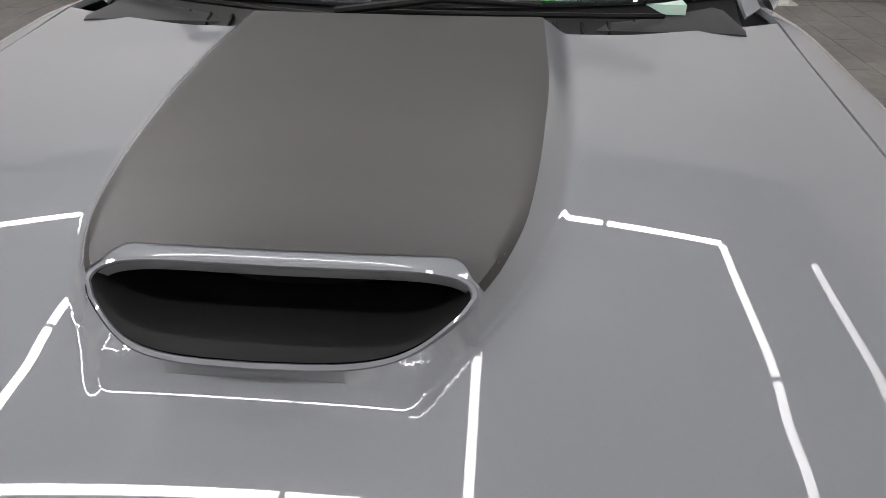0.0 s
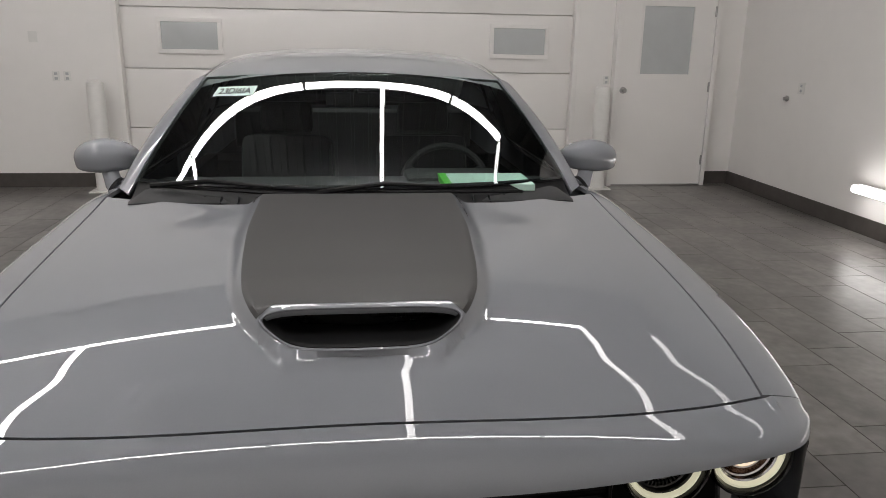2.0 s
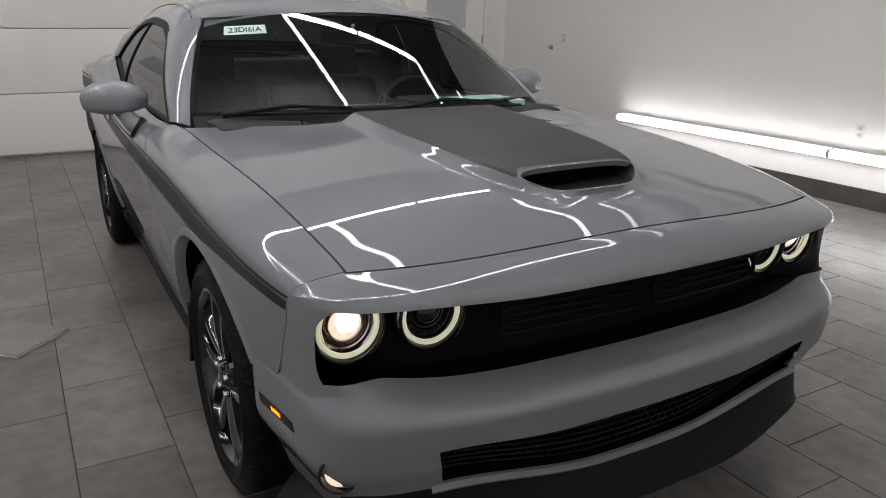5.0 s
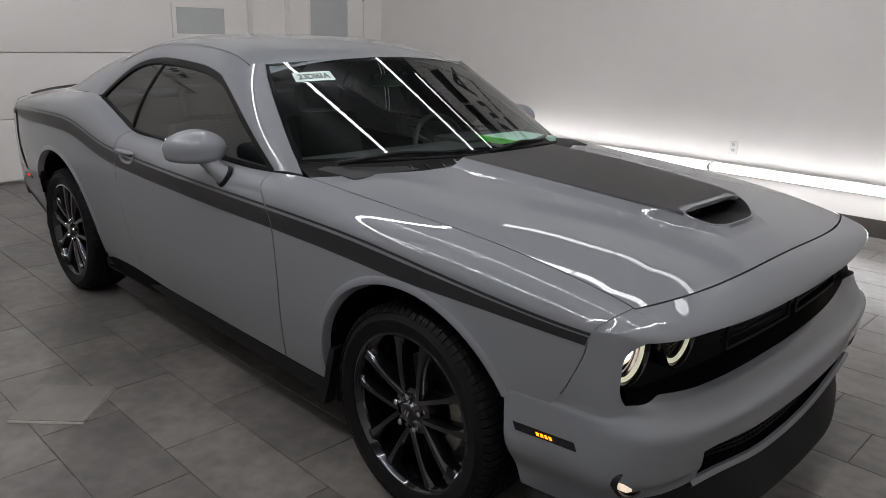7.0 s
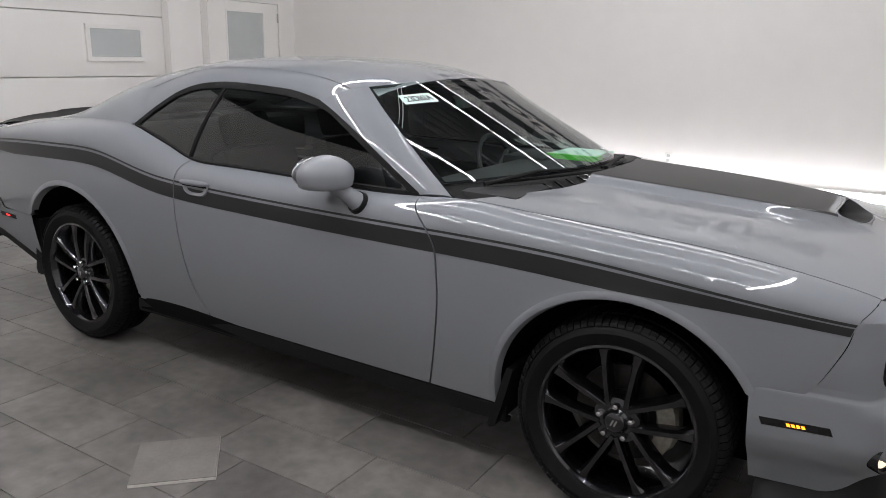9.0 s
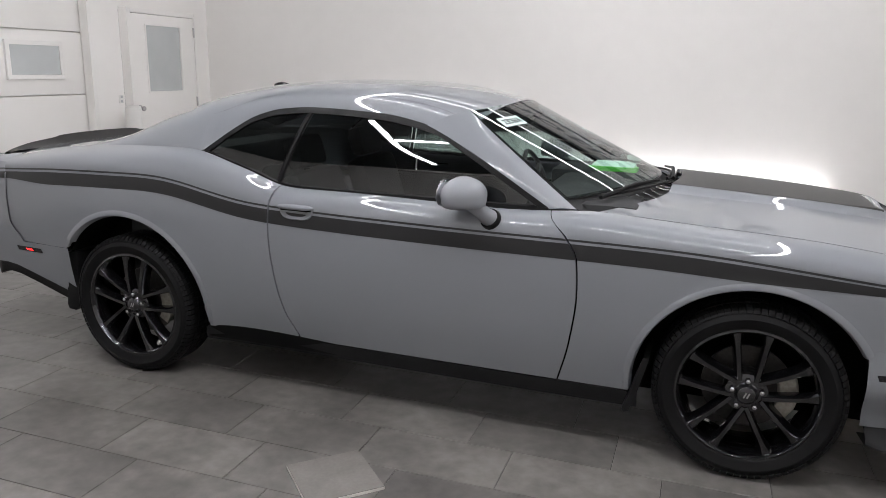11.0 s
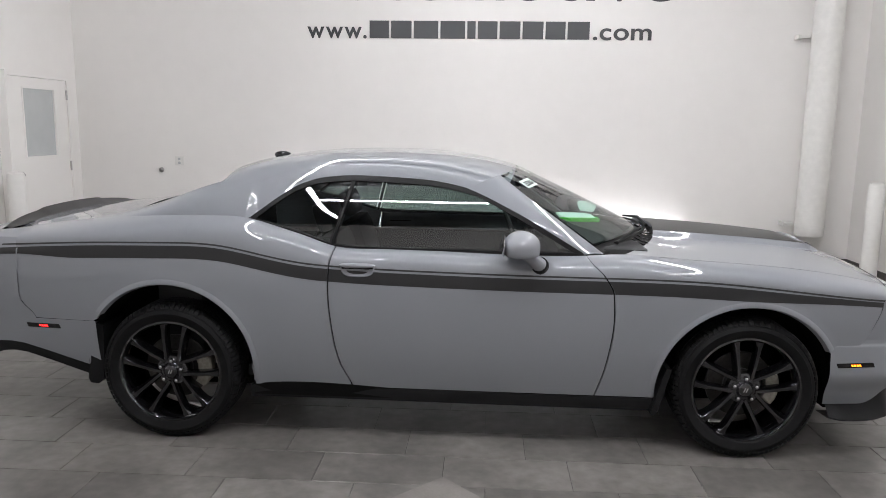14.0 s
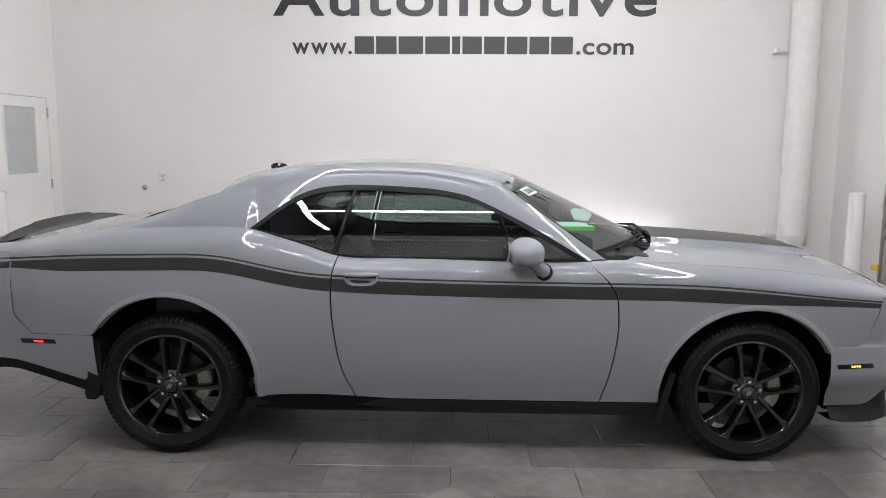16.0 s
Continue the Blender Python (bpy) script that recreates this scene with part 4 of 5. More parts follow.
def splitter(s, v):
    a = abs(s)
    out = 0.048 - 0.068 * smooth(0.2, 0.8, a) + 0.03 * smooth(0.82, 0.93, a)
    out -= 0.10 * smooth(0.955, 1.0, a) ** 2
    d = (-0.16, out - 0.012, out, out - 0.006, lerp(-0.03, -0.085, smooth(0.6, 0.95, a)))[v]
    rise = 0.0
    top = lerp(0.318, 0.387, smooth(0.12, 0.56, a)) if a < 0.65 else foot(a) + 0.002
    z = (0.206, 0.209, 0.216, 0.228, top)[v]
    return nose(s, d, z + rise)


add_patch(bm, splitter, steps(0.982, -0.982, 110), range(5))
part("front_splitter", bm, M["plastic"], bumper, "black plastic front splitter")

# rear bumper and tail
bm = bmesh.new()
RB_X = crv((0, -2.60), (0.3, -2.595), (0.6, -2.57), (0.75, -2.53), (0.85, -2.45), (0.92, -2.33), (1.0, -1.85))
RB_Y = crv((0, 0.0), (0.3, 0.33), (0.6, 0.66), (0.75, 0.79), (0.85, 0.855), (0.92, 0.885), (1.0, 0.935))


TAIL_LO = crv((0, 0.45), (0.75, 0.475), (0.92, 0.490), (1.0, 0.358))
VAL_LO = crv((0, 0.34), (0.75, 0.39), (0.92, 0.436), (1.0, 0.290))


def tail(s, z):
    a = abs(s)
    f = FALL(z) * 0.9 - (0.9 * max(0, z - 0.99) if z > 0.99 else 0)
    y = RB_Y(a) + f * smooth(0.75, 1, a)
    return (RB_X(a) - f * (1 - smooth(0.75, 1, a)) * 0.6 + 0.05 * smooth(0.85, 1.06, z) * (1 - smooth(0.8, 1, a)), y * (1 if s >= 0 else -1), z)


def rs_at(x):
    lo, hi = 0.0, 1.0
    for _ in range(30):
        mid = (lo + hi) / 2
        if RB_X(mid) < x:
            lo = mid
        else:
            hi = mid
    return lo


add_patch(bm, lambda s, v: tail(s, lerp(TAIL_LO(abs(s)), 0.627, v)), steps(-1, 1, 90), steps(0, 1, 12))
add_patch(bm, lambda s, v: tail(s * rs_at(-2.2695 + tail_seam(lerp(0.627, 1.045, v))), lerp(0.627, 1.045, v)), steps(-1, 1, 70), steps(0, 1, 24))
for sy in (-1, 1):
    def deck_side(u, v):
        x = lerp(-2.262, -2.585, u)
        o = Vector(tail(rs_at(x), 1.045))
        i_ = Vector((max(x, -2.575), YT(x) + 0.004, ZT(max(x, -2.575)) - 0.003))
        p = o.lerp(i_, v)
        p.z += 0.016 * 4 * v * (1 - v)
        return tuple(p)
    add_patch(bm, deck_side, steps(0, 1, 16), steps(0, 1, 8), sy)
rear = part("rear_bumper", bm, P, car, "grey painted rear bumper")
part("rear_valance", patch(lambda s, v: tuple(Vector(tail(s, lerp(VAL_LO(abs(s)), TAIL_LO(abs(s)) + 0.004, v))) + Vector((0.004, -math.copysign(0.005, s), 0))), steps(-1, 1, 90), steps(0, 1, 6)), M["plastic"], rear, "black plastic lower valance")
for sy in (-1, 1):
    def rmark(u, v):
        x = lerp(-2.05, -2.235, u)
        z = 0.588 + lerp(-0.0115, 0.0115, v)
        p = tail(rs_at(x - 0.01 * v), z)
        return (p[0], p[1] + 0.002, p[2])
    mk = part("side_marker", patch(rmark, steps(0, 1, 12), [0, 1], sy, flange=0.004), M["gloss_black"], rear, "narrow dark side marker lamp")
    bm = bmesh.new()
    for k in range(4):
        add_patch(bm, lambda u, v: tuple(Vector(rmark(lerp(0.36 + 0.07 * k, 0.41 + 0.07 * k, u), lerp(0.28, 0.72, v))) + Vector((0, 0.0015, 0))), [0, 0.5, 1], [0, 1], sy)
    part("marker_lens", bm, M["red"], mk, "row of lit red points")
for sy in (-1, 1):
    for nm, top, bot in (("side_stripe", ST, lo_), ("pinstripe", pin_hi, pin_lo)):
        def tail_band(u, v, top=top, bot=bot):
            x = lerp(-2.277, -2.385, u)
            z = lerp(bot(x), top(x), v)
            p = tail(rs_at(x), z)
            return p
        part(nm, patch(tail_band, steps(0, 1, 10), steps(0, 1, 3), sy, lift=0.0014), M["stripe"], rear, "charcoal vinyl stripe")
part("tail_lamp", patch(lambda s, v: tuple(Vector(tail(s, lerp(0.84, 0.95, v))) + Vector((-0.003, 0, 0))), steps(-0.75, 0.75, 30), steps(0, 1, 4)), M["gloss_black"], rear, "dark full-width tail lamp")


# rear spoiler: a blade on the trunk's end, higher at the middle
def spoil(y, v):
    q = abs(y) / 0.74
    xr = -2.475 + 0.05 * q ** 3
    xf = xr + 0.10
    zt_ = 1.139 - 0.039 * q ** 2 - 0.018 * q ** 6 + 0.008 * (1 - smooth(0.42, 0.50, q))
    zb = ROOF(xr) - 0.02 - 0.01 * q
    return ((xf, y, zb + 0.02), (lerp(xf, xr, 0.5), y, lerp(zb, zt_, 0.62)), (xr + 0.012, y, zt_), (xr, y, zt_ - 0.008), (xr + 0.004, y, zt_ - 0.022), (lerp(xr, xf, 0.4), y, zb))[v]


part("rear_spoiler", patch(spoil, steps(0.74, -0.74, 50), range(6)), M["satin"], car, "satin black trunk spoiler")


# wheels
def twin_spoke(bm, ang, m):
    """One slim bar from the hub to the rim, bevelled, with a dished side."""
    for s_ in (-1, 1):
        a0, a1 = ang + s_ * 0.54, ang + s_ * 0.232
        p0 = Vector((0.058 * math.cos(a0), 0, 0.058 * math.sin(a0)))
        p1 = Vector((0.256 * math.cos(a1), 0, 0.256 * math.sin(a1)))
        d = (p1 - p0).normalized()
        n = Vector((-d.z, 0, d.x))
        rows = []
        for t in steps(0, 1, 6):
            c = p0.lerp(p1, t)
            w = lerp(0.0120, 0.0130, t) + 0.012 * smooth(0.72, 1, t) ** 1.5
            out = lerp(-0.012, -0.004, t) + 0.006 * math.sin(math.pi * t)
            rows.append([bm.verts.new(m @ (c + n * a + Vector((0, b, 0)))) for a, b in
                         ((-w * (1.1 if s_ > 0 else 1.7), out - 0.050), (-w * 1.05, out - 0.010), (-w * 0.6, out), (w * 0.6, out), (w * 1.05, out - 0.010), (w * (1.1 if s_ < 0 else 1.7), out - 0.050))])
        for q, r in zip(rows, rows[1:]):
            for k in range(5):
                bm.faces.new((q[k], q[k + 1], r[k + 1], r[k]))


def wheel(x, sy, rot):
    m = Matrix.Translation((x, HUB_Y * sy, TYRE_R)) @ Matrix.Diagonal((1, sy, 1, 1))
    w = new("wheel")
    w.parent = car
    w["label"] = "gloss black ten-spoke alloy wheel with black tyre"
    F = Matrix.Identity(4)

    def mk(name, bm, mat, label="", shade=True, parent=w):
        bmesh.ops.transform(bm, matrix=m, verts=bm.verts)
        bmesh.ops.recalc_face_normals(bm, faces=bm.faces)
        return part(name, bm, mat, parent, label, shade)
    R = TYRE_R
    prof = [(RIM_R - 0.012, -0.03), (RIM_R, 0.004), (RIM_R + 0.012, 0.013), (RIM_R + 0.04, 0.019), (RIM_R + 0.042, 0.0205), (RIM_R + 0.046, 0.0205), (RIM_R + 0.048, 0.0185), (R - 0.040, 0.0165), (R - 0.026, 0.006), (R - 0.014, -0.010), (R - 0.009, -0.03),
            (R - 0.006, -0.07), (R - 0.006, -0.115), (R - 0.006, -0.16), (R - 0.006, -0.20), (R - 0.012, -0.22), (R - 0.05, -0.235), (RIM_R, -0.22)]
    bm = lathe(prof, 96, "y")
    mk("tyre", bm, M["rubber"], "black road tyre with ribbed tread")
    # tread blocks, wrapped over the shoulder, and the ribs of the crown
    bm = bmesh.new()
    edge = ((R - 0.028, 0.0085), (R - 0.025, 0.0125), (R - 0.016, 0.0075), (R - 0.006, -0.004), (R - 0.0005, -0.022), (R - 0.0005, -0.050), (R - 0.014, -0.050))
    for k in range(84):
        t0 = 2 * math.pi * k / 84
        rows = []
        for off in (-0.0315, 0.0315):
            # the blocks lean a little along the crown
            rows.append([bm.verts.new((rr * math.cos(t0 + off + 0.35 * max(0.0, -yy - 0.004)), yy, rr * math.sin(t0 + off + 0.35 * max(0.0, -yy - 0.004)))) for rr, yy in edge])
        a, b = rows
        for q in range(len(edge) - 1):
            bm.faces.new((a[q], a[q + 1], b[q + 1], b[q]))
        bm.faces.new(a)
        bm.faces.new(list(reversed(b)))
        rotm = Matrix.Rotation(-t0, 4, "Y")
        for q in range(3):
            add_box(bm, (R - 0.008, -0.098 - 0.046 * q, -0.0117), (R + 0.0004, -0.060 - 0.046 * q, 0.0117), 0.0, rotm)
    mk("tread", bm, M["rubber"], "grooved tyre tread", False)
    rim = mk("rim", lathe([(RIM_R + 0.004, -0.004), (RIM_R + 0.003, 0.007), (RIM_R - 0.006, 0.009), (RIM_R - 0.014, -0.002), (RIM_R - 0.022, -0.03), (RIM_R - 0.032, -0.12), (RIM_R - 0.02, -0.2)], 80, "y"), M["rim"])
    for k in range(5):
        bm = bmesh.new()
        twin_spoke(bm, rot + 2 * math.pi * k / 5, F)
        mk("twin_spoke", bm, M["rim"], "pair of slim gloss black spokes", parent=rim)
    mk("hub", lathe([(0.082, -0.06), (0.080, -0.022), (0.070, -0.016), (0.045, -0.015), (0.036, -0.006), (0.034, 0.0), (0.030, 0.003), (0.001, 0.004)], 40, "y"), M["rim"], parent=rim)
    bm = bmesh.new()
    for o in (-0.006, 0.006):
        sh = Matrix.Translation((o, 0.0045, 0)) @ Matrix.Rotation(radians(22), 4, "Y")
        add_box(bm, (-0.003, -0.001, -0.012), (0.003, 0.001, 0.012), 0, sh)
    mk("hub_badge", bm, M["chrome"], "two small silver slashes", False, parent=rim)
    for k in range(5):
        t = rot + 2 * math.pi * k / 5
        c = (0.057 * math.cos(t), -0.012, 0.057 * math.sin(t))
        bm = bmesh.new()
        add_lathe(bm, [(0.0115, -0.01), (0.0115, 0.010), (0.009, 0.016), (0.001, 0.018)], 6, "y", c)
        mk("wheel_nut", bm, M["chrome"], "chrome wheel nut", parent=rim)
    mk("brake_disc", lathe([(0.17, -0.115), (0.17, -0.10), (0.085, -0.10), (0.085, -0.085), (0.001, -0.08)], 48, "y"), M["disc"], "steel brake disc")
    bm = bmesh.new()
    ring = []
    for t in steps(-34, 30, 10):
        c, s_ = math.cos(radians(t)), math.sin(radians(t))
        thick = 0.012 * (1 if abs(t + 2) > 20 else 0)
        ring.append([bm.verts.new((r * c, y, r * s_)) for r, y in ((0.118 + thick, -0.13), (0.118 + thick, -0.078), (0.126, -0.070), (0.182, -0.068), (0.192 - thick, -0.078), (0.192 - thick, -0.13))])
    for q, w_ in zip(ring, ring[1:]):
        for k in range(6):
            bm.faces.new((q[k], q[(k + 1) % 6], w_[(k + 1) % 6], w_[k]))
    bm.faces.new(ring[0])
    bm.faces.new(ring[-1])
    mk("caliper", bm, M["caliper"], "pale cast brake caliper")
    # liner of the wheel house
    bm = bmesh.new()
    xc, Ra = x, (ARCH_F if x > 0 else ARCH_R) + 0.004
    zc = ARCH_FZ if x > 0 else ARCH_RZ
    def liner(u, v):
        t = radians(u)
        return (xc + Ra * math.cos(t), min(v, 0.79) if x > 0 and u < 38 else v, max(zc + Ra * math.sin(t), 0.16))
    add_patch(bm, liner, steps(-13, 193, 40), [0.62, 0.885], sy)
    for q in (0.62,):
        add_box(bm, (xc - Ra, min(q * sy, (q - 0.01) * sy), 0.29), (xc + Ra, max(q * sy, (q - 0.01) * sy), zc + Ra))
    part("wheel_house", bm, M["void"], car, "black wheel-house liner")


for x, rot in ((AXLE, 1.571), (-AXLE, 1.47)):
    for sy in (-1, 1):
        wheel(x, sy, rot)
        # mud flap behind the wheel: a moulded wedge
        line_ = (((1.10, 0.46), (1.075, 0.46), (1.055, 0.40), (1.030, 0.30), (1.005, 0.226), (1.016, 0.215), (1.034, 0.222), (1.060, 0.30), (1.085, 0.40)) if x > 0 else
                 ((-1.830, 0.60), (-1.895, 0.60), (-1.905, 0.40), (-1.925, 0.31), (-1.915, 0.282), (-1.870, 0.278), (-1.845, 0.30), (-1.832, 0.40)))
        bm = bmesh.new()
        inner = [bm.verts.new((p[0], 0.66 * sy, p[1])) for p in line_]
        outer = [bm.verts.new((p[0], (W(x) - (0.040 if x > 0 else 0.068)) * sy, p[1])) for p in line_]
        bm.faces.new(inner)
        bm.faces.new(outer)
        for k in range(len(line_)):
            k2 = (k + 1) % len(line_)
            bm.faces.new((inner[k], inner[k2], outer[k2], outer[k]))
        bmesh.ops.recalc_face_normals(bm, faces=bm.faces)
        part("mud_flap", bm, M["plastic"], car, "black plastic mud flap")

# underbody and inner shell: black boxes added so that the panel gaps show dark
UNDER = [((-1.9, -0.60, 0.20), (2.05, 0.60, 0.30)), ((-1.0, -0.82, 0.225), (1.0, 0.82, 0.31)), ((1.92, -0.77, 0.235), (2.05, 0.77, 0.31)),
         ((0.98, -0.6, 0.3), (2.02, 0.6, 0.84)), ((-2.45, -0.6, 0.52), (-1.75, 0.6, 0.98))]
for sy in (-1, 1):
    UNDER += [((-1.04, min(0.80 * sy, 0.86 * sy), 0.24), (0.98, max(0.80 * sy, 0.86 * sy), 0.90)),
              ((0.98, min(0.60 * sy, 0.80 * sy), 0.80), (2.08, max(0.60 * sy, 0.80 * sy), 0.84)),
              ((-2.3, min(0.60 * sy, 0.80 * sy), 0.86), (-1.04, max(0.60 * sy, 0.80 * sy), 0.90))]
for lo, hi in UNDER:
    part("dark_filler_box", box(lo, hi), M["void"], car, "black filler box that darkens the gaps of the body", False)

# cabin
bm = bmesh.new()
add_box(bm, (0.52, -0.74, 0.80), (1.0, 0.74, 1.042), 0.04)
add_box(bm, (0.42, -0.74, 0.84), (0.75, 0.74, 0.95), 0.04)
add_box(bm, (0.45, 0.18, 0.93), (0.68, 0.56, 1.06), 0.03)
dash = part("dashboard", bm, M["cabin"], car, "dark moulded dashboard")
bm = bmesh.new()
wm = Matrix.Translation((0.34, 0.37, 0.95)) @ Matrix.Rotation(radians(68), 4, "Y")
ring = [wm @ Vector((0.185 * math.cos(2 * math.pi * k / 32), 0.185 * math.sin(2 * math.pi * k / 32), 0)) for k in range(33)]
add_tube(bm, ring, 0.014, 8, False)
for a in (0, 120, 240):
    add_tube(bm, [wm @ Vector((0, 0, 0)), wm @ Vector((0.18 * math.cos(radians(a)), 0.18 * math.sin(radians(a)), 0))], 0.014, 6)
add_tube(bm, [(0.34, 0.37, 0.95), (0.50, 0.37, 0.90)], 0.03, 8)
part("steering_wheel", bm, M["cabin"], car, "black steering wheel")
for y in (-0.37, 0.37):
    for xs, back in ((-0.35, 0.0), (-1.05, 0.05)):
        bm = bmesh.new()
        add_box(bm, (xs - 0.25, y - 0.25, 0.45), (xs + 0.27, y + 0.25, 0.62), 0.06)
        lean = Matrix.Translation((xs - 0.22, y, 0.55)) @ Matrix.Rotation(radians(-17), 4, "Y")
        add_box(bm, (-0.07, -0.24, 0.0), (0.07, 0.24, 0.52 - back * 2), 0.06, lean)
        if not back:
            add_box(bm, (-0.05, -0.14, 0.53), (0.05, 0.14, 0.70), 0.04, lean)
        part("seat", bm, M["seat"], car, "black cloth bucket seat")
bm = bmesh.new()
add_box(bm, (-1.6, -0.74, 0.35), (-1.35, 0.74, 1.12), 0.03)
add_box(bm, (-1.35, -0.74, 0.30), (0.55, 0.74, 0.36))
part("cabin_tub", bm, M["cabin"], car, "dark cabin floor and parcel shelf")
bm = bmesh.new()
add_box(bm, (0.33, -0.12, 1.285), (0.36, 0.12, 1.345), 0.012)
add_tube(bm, [(0.36, 0, 1.33), (0.43, 0, 1.365)], 0.01, 6)
part("rear_view_mirror", bm, M["gloss_black"], car, "black rear-view mirror")

# door mirrors
for sy in (-1, 1):
    bm = bmesh.new()
    bmesh.ops.create_uvsphere(bm, u_segments=32, v_segments=20, radius=1.0)
    for v in bm.verts:
        p = v.co
        x = p.x * 0.096
        y = p.y * 0.128
        z = p.z * (0.074 if p.z > 0 else 0.068)
        if p.x < 0:
            x *= 0.88
        if p.z < -0.15:
            k = smooth(0.15, 0.6, -p.z)
            z = lerp(z, -0.050 - 0.010 * max(0.0, -p.z - 0.6), k * 0.6)
            x *= 1 + 0.10 * k
            y *= 1 + 0.06 * k
        z *= 1 - 0.18 * max(0, -p.y)
        x -= 0.02 * p.y * p.y
        v.co = Vector((0.325 + x, (0.985 + y) * sy, 1.082 + z))
    bmesh.ops.recalc_face_normals(bm, faces=bm.faces)
    mir = part("door_mirror", bm, P, car, "grey painted door mirror")
    bm = bmesh.new()
    bmesh.ops.create_uvsphere(bm, u_segments=24, v_segments=12, radius=1.0)
    bmesh.ops.transform(bm, matrix=Matrix.Translation((0.243, 0.988 * sy, 1.084)) @ Matrix.Diagonal((0.012, 0.102, 0.056, 1)), verts=bm.verts)
    part("mirror_glass", bm, M["chrome"], mir, "mirror glass")
    bm = tube([(0.350, 0.970 * sy, 1.045), (0.385, 0.955 * sy, 1.015), (0.412, 0.938 * sy, 0.990), (0.424, 0.915 * sy, 0.972)], [0.034, 0.031, 0.035, 0.043], 16)
    part("mirror_arm", bm, P, mir)
    part("mirror_gasket", tube([(0.421, 0.934 * sy, 0.982), (0.424, 0.922 * sy, 0.974)], [0.043, 0.047], 18), M["plastic"], mir)
    # door handle
    hx = -0.48
    own = [o for o in car.children if o.name.startswith("door") and "mirror" not in o.name][-1]
    bm = bmesh.new()
    bmesh.ops.create_uvsphere(bm, u_segments=28, v_segments=14, radius=1.0)
    for v in bm.verts:
        p = v.co.copy()
        x = math.copysign(abs(p.x) ** 0.5, p.x) * 0.092
        z = p.z * 0.0125
        y = 0.020 * max(p.y, -0.4)
        v.co = Vector((hx + x, (flank_y(hx, 0.96) + 0.010 + y) * sy, 0.957 + z))
    bmesh.ops.recalc_face_normals(bm, faces=bm.faces)
    part("door_handle", bm, P, own, "grey painted pull handle")
    # the hand recess: a half-round dish with a raised rim under the strap
    def dish(u, v):
        t = math.pi * u
        k = (1.0, 0.93, 0.86, 0.5, 0.0)[v]
        x = hx + 0.086 * k * math.copysign(abs(math.cos(t)) ** 0.6, math.cos(t))
        z = 0.950 - 0.052 * k * math.sin(t) ** 0.8
        return (x, flank_y(x, z) + (0.0015, 0.006, 0.002, -0.002, -0.002)[v] + 0.001, z)
    part("handle_dish", patch(dish, steps(0, 1, 28), range(5), sy), P, own, "grey painted hand recess")
    # near-black bar that puts in the shade under the strap
    part("handle_shade_bar", tube([(hx - 0.078, (flank_y(hx, 0.945) + 0.003) * sy, 0.944), (hx + 0.078, (flank_y(hx, 0.945) + 0.003) * sy, 0.944)], 0.0055, 8), M["void"], own)

# wipers
def on_ws(u, v, up):
    p = Vector(ws_uv(u, v))
    return p + Vector((0.38, 0, 0.92)) * up


for v0, v1, u0 in ((0.06, 0.50, 0.03), (0.42, 0.86, 0.0)):
    wp = part("wiper", tube([on_ws(0.02, v0, 0.03), on_ws(0.05, lerp(v0, v1, 0.3), 0.045), on_ws(0.05, lerp(v0, v1, 0.6), 0.03)], [0.010, 0.008, 0.005], 8), M["plastic"], car, "black wiper arm and blade")
    part("wiper_blade", tube([on_ws(lerp(0.055, 0.02, t), lerp(v0 + 0.02, v1, t), 0.010 + 0.008 * math.sin(math.pi * t)) for t in steps(0, 1, 10)], 0.006, 6), M["plastic"], wp)

# antenna fin
bm = bmesh.new()
bmesh.ops.create_uvsphere(bm, u_segments=20, v_segments=10, radius=1.0)
bmesh.ops.transform(bm, matrix=Matrix.Translation((-1.10, 0, ROOF(-1.1) + 0.004)) @ Matrix.Diagonal((0.052, 0.034, 0.022, 1)), verts=bm.verts)
part("antenna", bm, M["gloss_black"], car, "low black roof antenna")
# ---------------------------------------------------------------- the bay: floor, walls, ceiling
WALL_Y, BACK_X, FRONT_X, NEAR_Y, CEIL = 4.36, -4.95, 4.45, -6.6, 4.75


def slab(name, lo, hi, mat, label, category, bevel=0.0):
    return tagged(part(name, box(lo, hi, bevel), mat, None, "", False), label, category, kind="structure")


slab("wall_long", (BACK_X - 0.2, WALL_Y, 0), (FRONT_X + 0.2, WALL_Y + 0.2, CEIL), M["wall"], "plain white painted wall with dark lettering", "wall")
slab("wall_near", (BACK_X - 0.2, NEAR_Y - 0.2, 0), (FRONT_X + 0.2, NEAR_Y, CEIL), M["wall"], "plain white painted wall", "wall")
# rear wall round the overhead door and the side door
bm = bmesh.new()
BX = BACK_X + 0.0
for lo, hi in (((-0.2, NEAR_Y, 0), (0.0, -2.42, CEIL)), ((-0.2, -2.42, 3.1), (0.0, 2.42, CEIL)), ((-0.2, 2.42, 0), (0.0, 2.845, CEIL)),
               ((-0.2, 2.845, 2.15), (0.0, 4.015, CEIL)), ((-0.2, 4.015, 0), (0.0, WALL_Y, CEIL))):
    add_box(bm, (BX + lo[0] + 0.12, lo[1], lo[2]), (BX + hi[0] + 0.12, hi[1], hi[2]))
tagged(part("wall_rear", bm, M["wall"], None, "", False), "white painted wall round the doors", "wall", kind="structure")
bm = bmesh.new()
for lo, hi in (((0, NEAR_Y, 0), (0.2, -2.6, CEIL)), ((0, -2.6, 3.1), (0.2, 3.12, CEIL)), ((0, 3.12, 0), (0.2, WALL_Y, CEIL))):
    add_box(bm, (FRONT_X + lo[0], lo[1], lo[2]), (FRONT_X + hi[0], hi[1], hi[2]))
tagged(part("wall_front", bm, M["wall"], None, "", False), "white painted wall beside the overhead door", "wall", kind="structure")
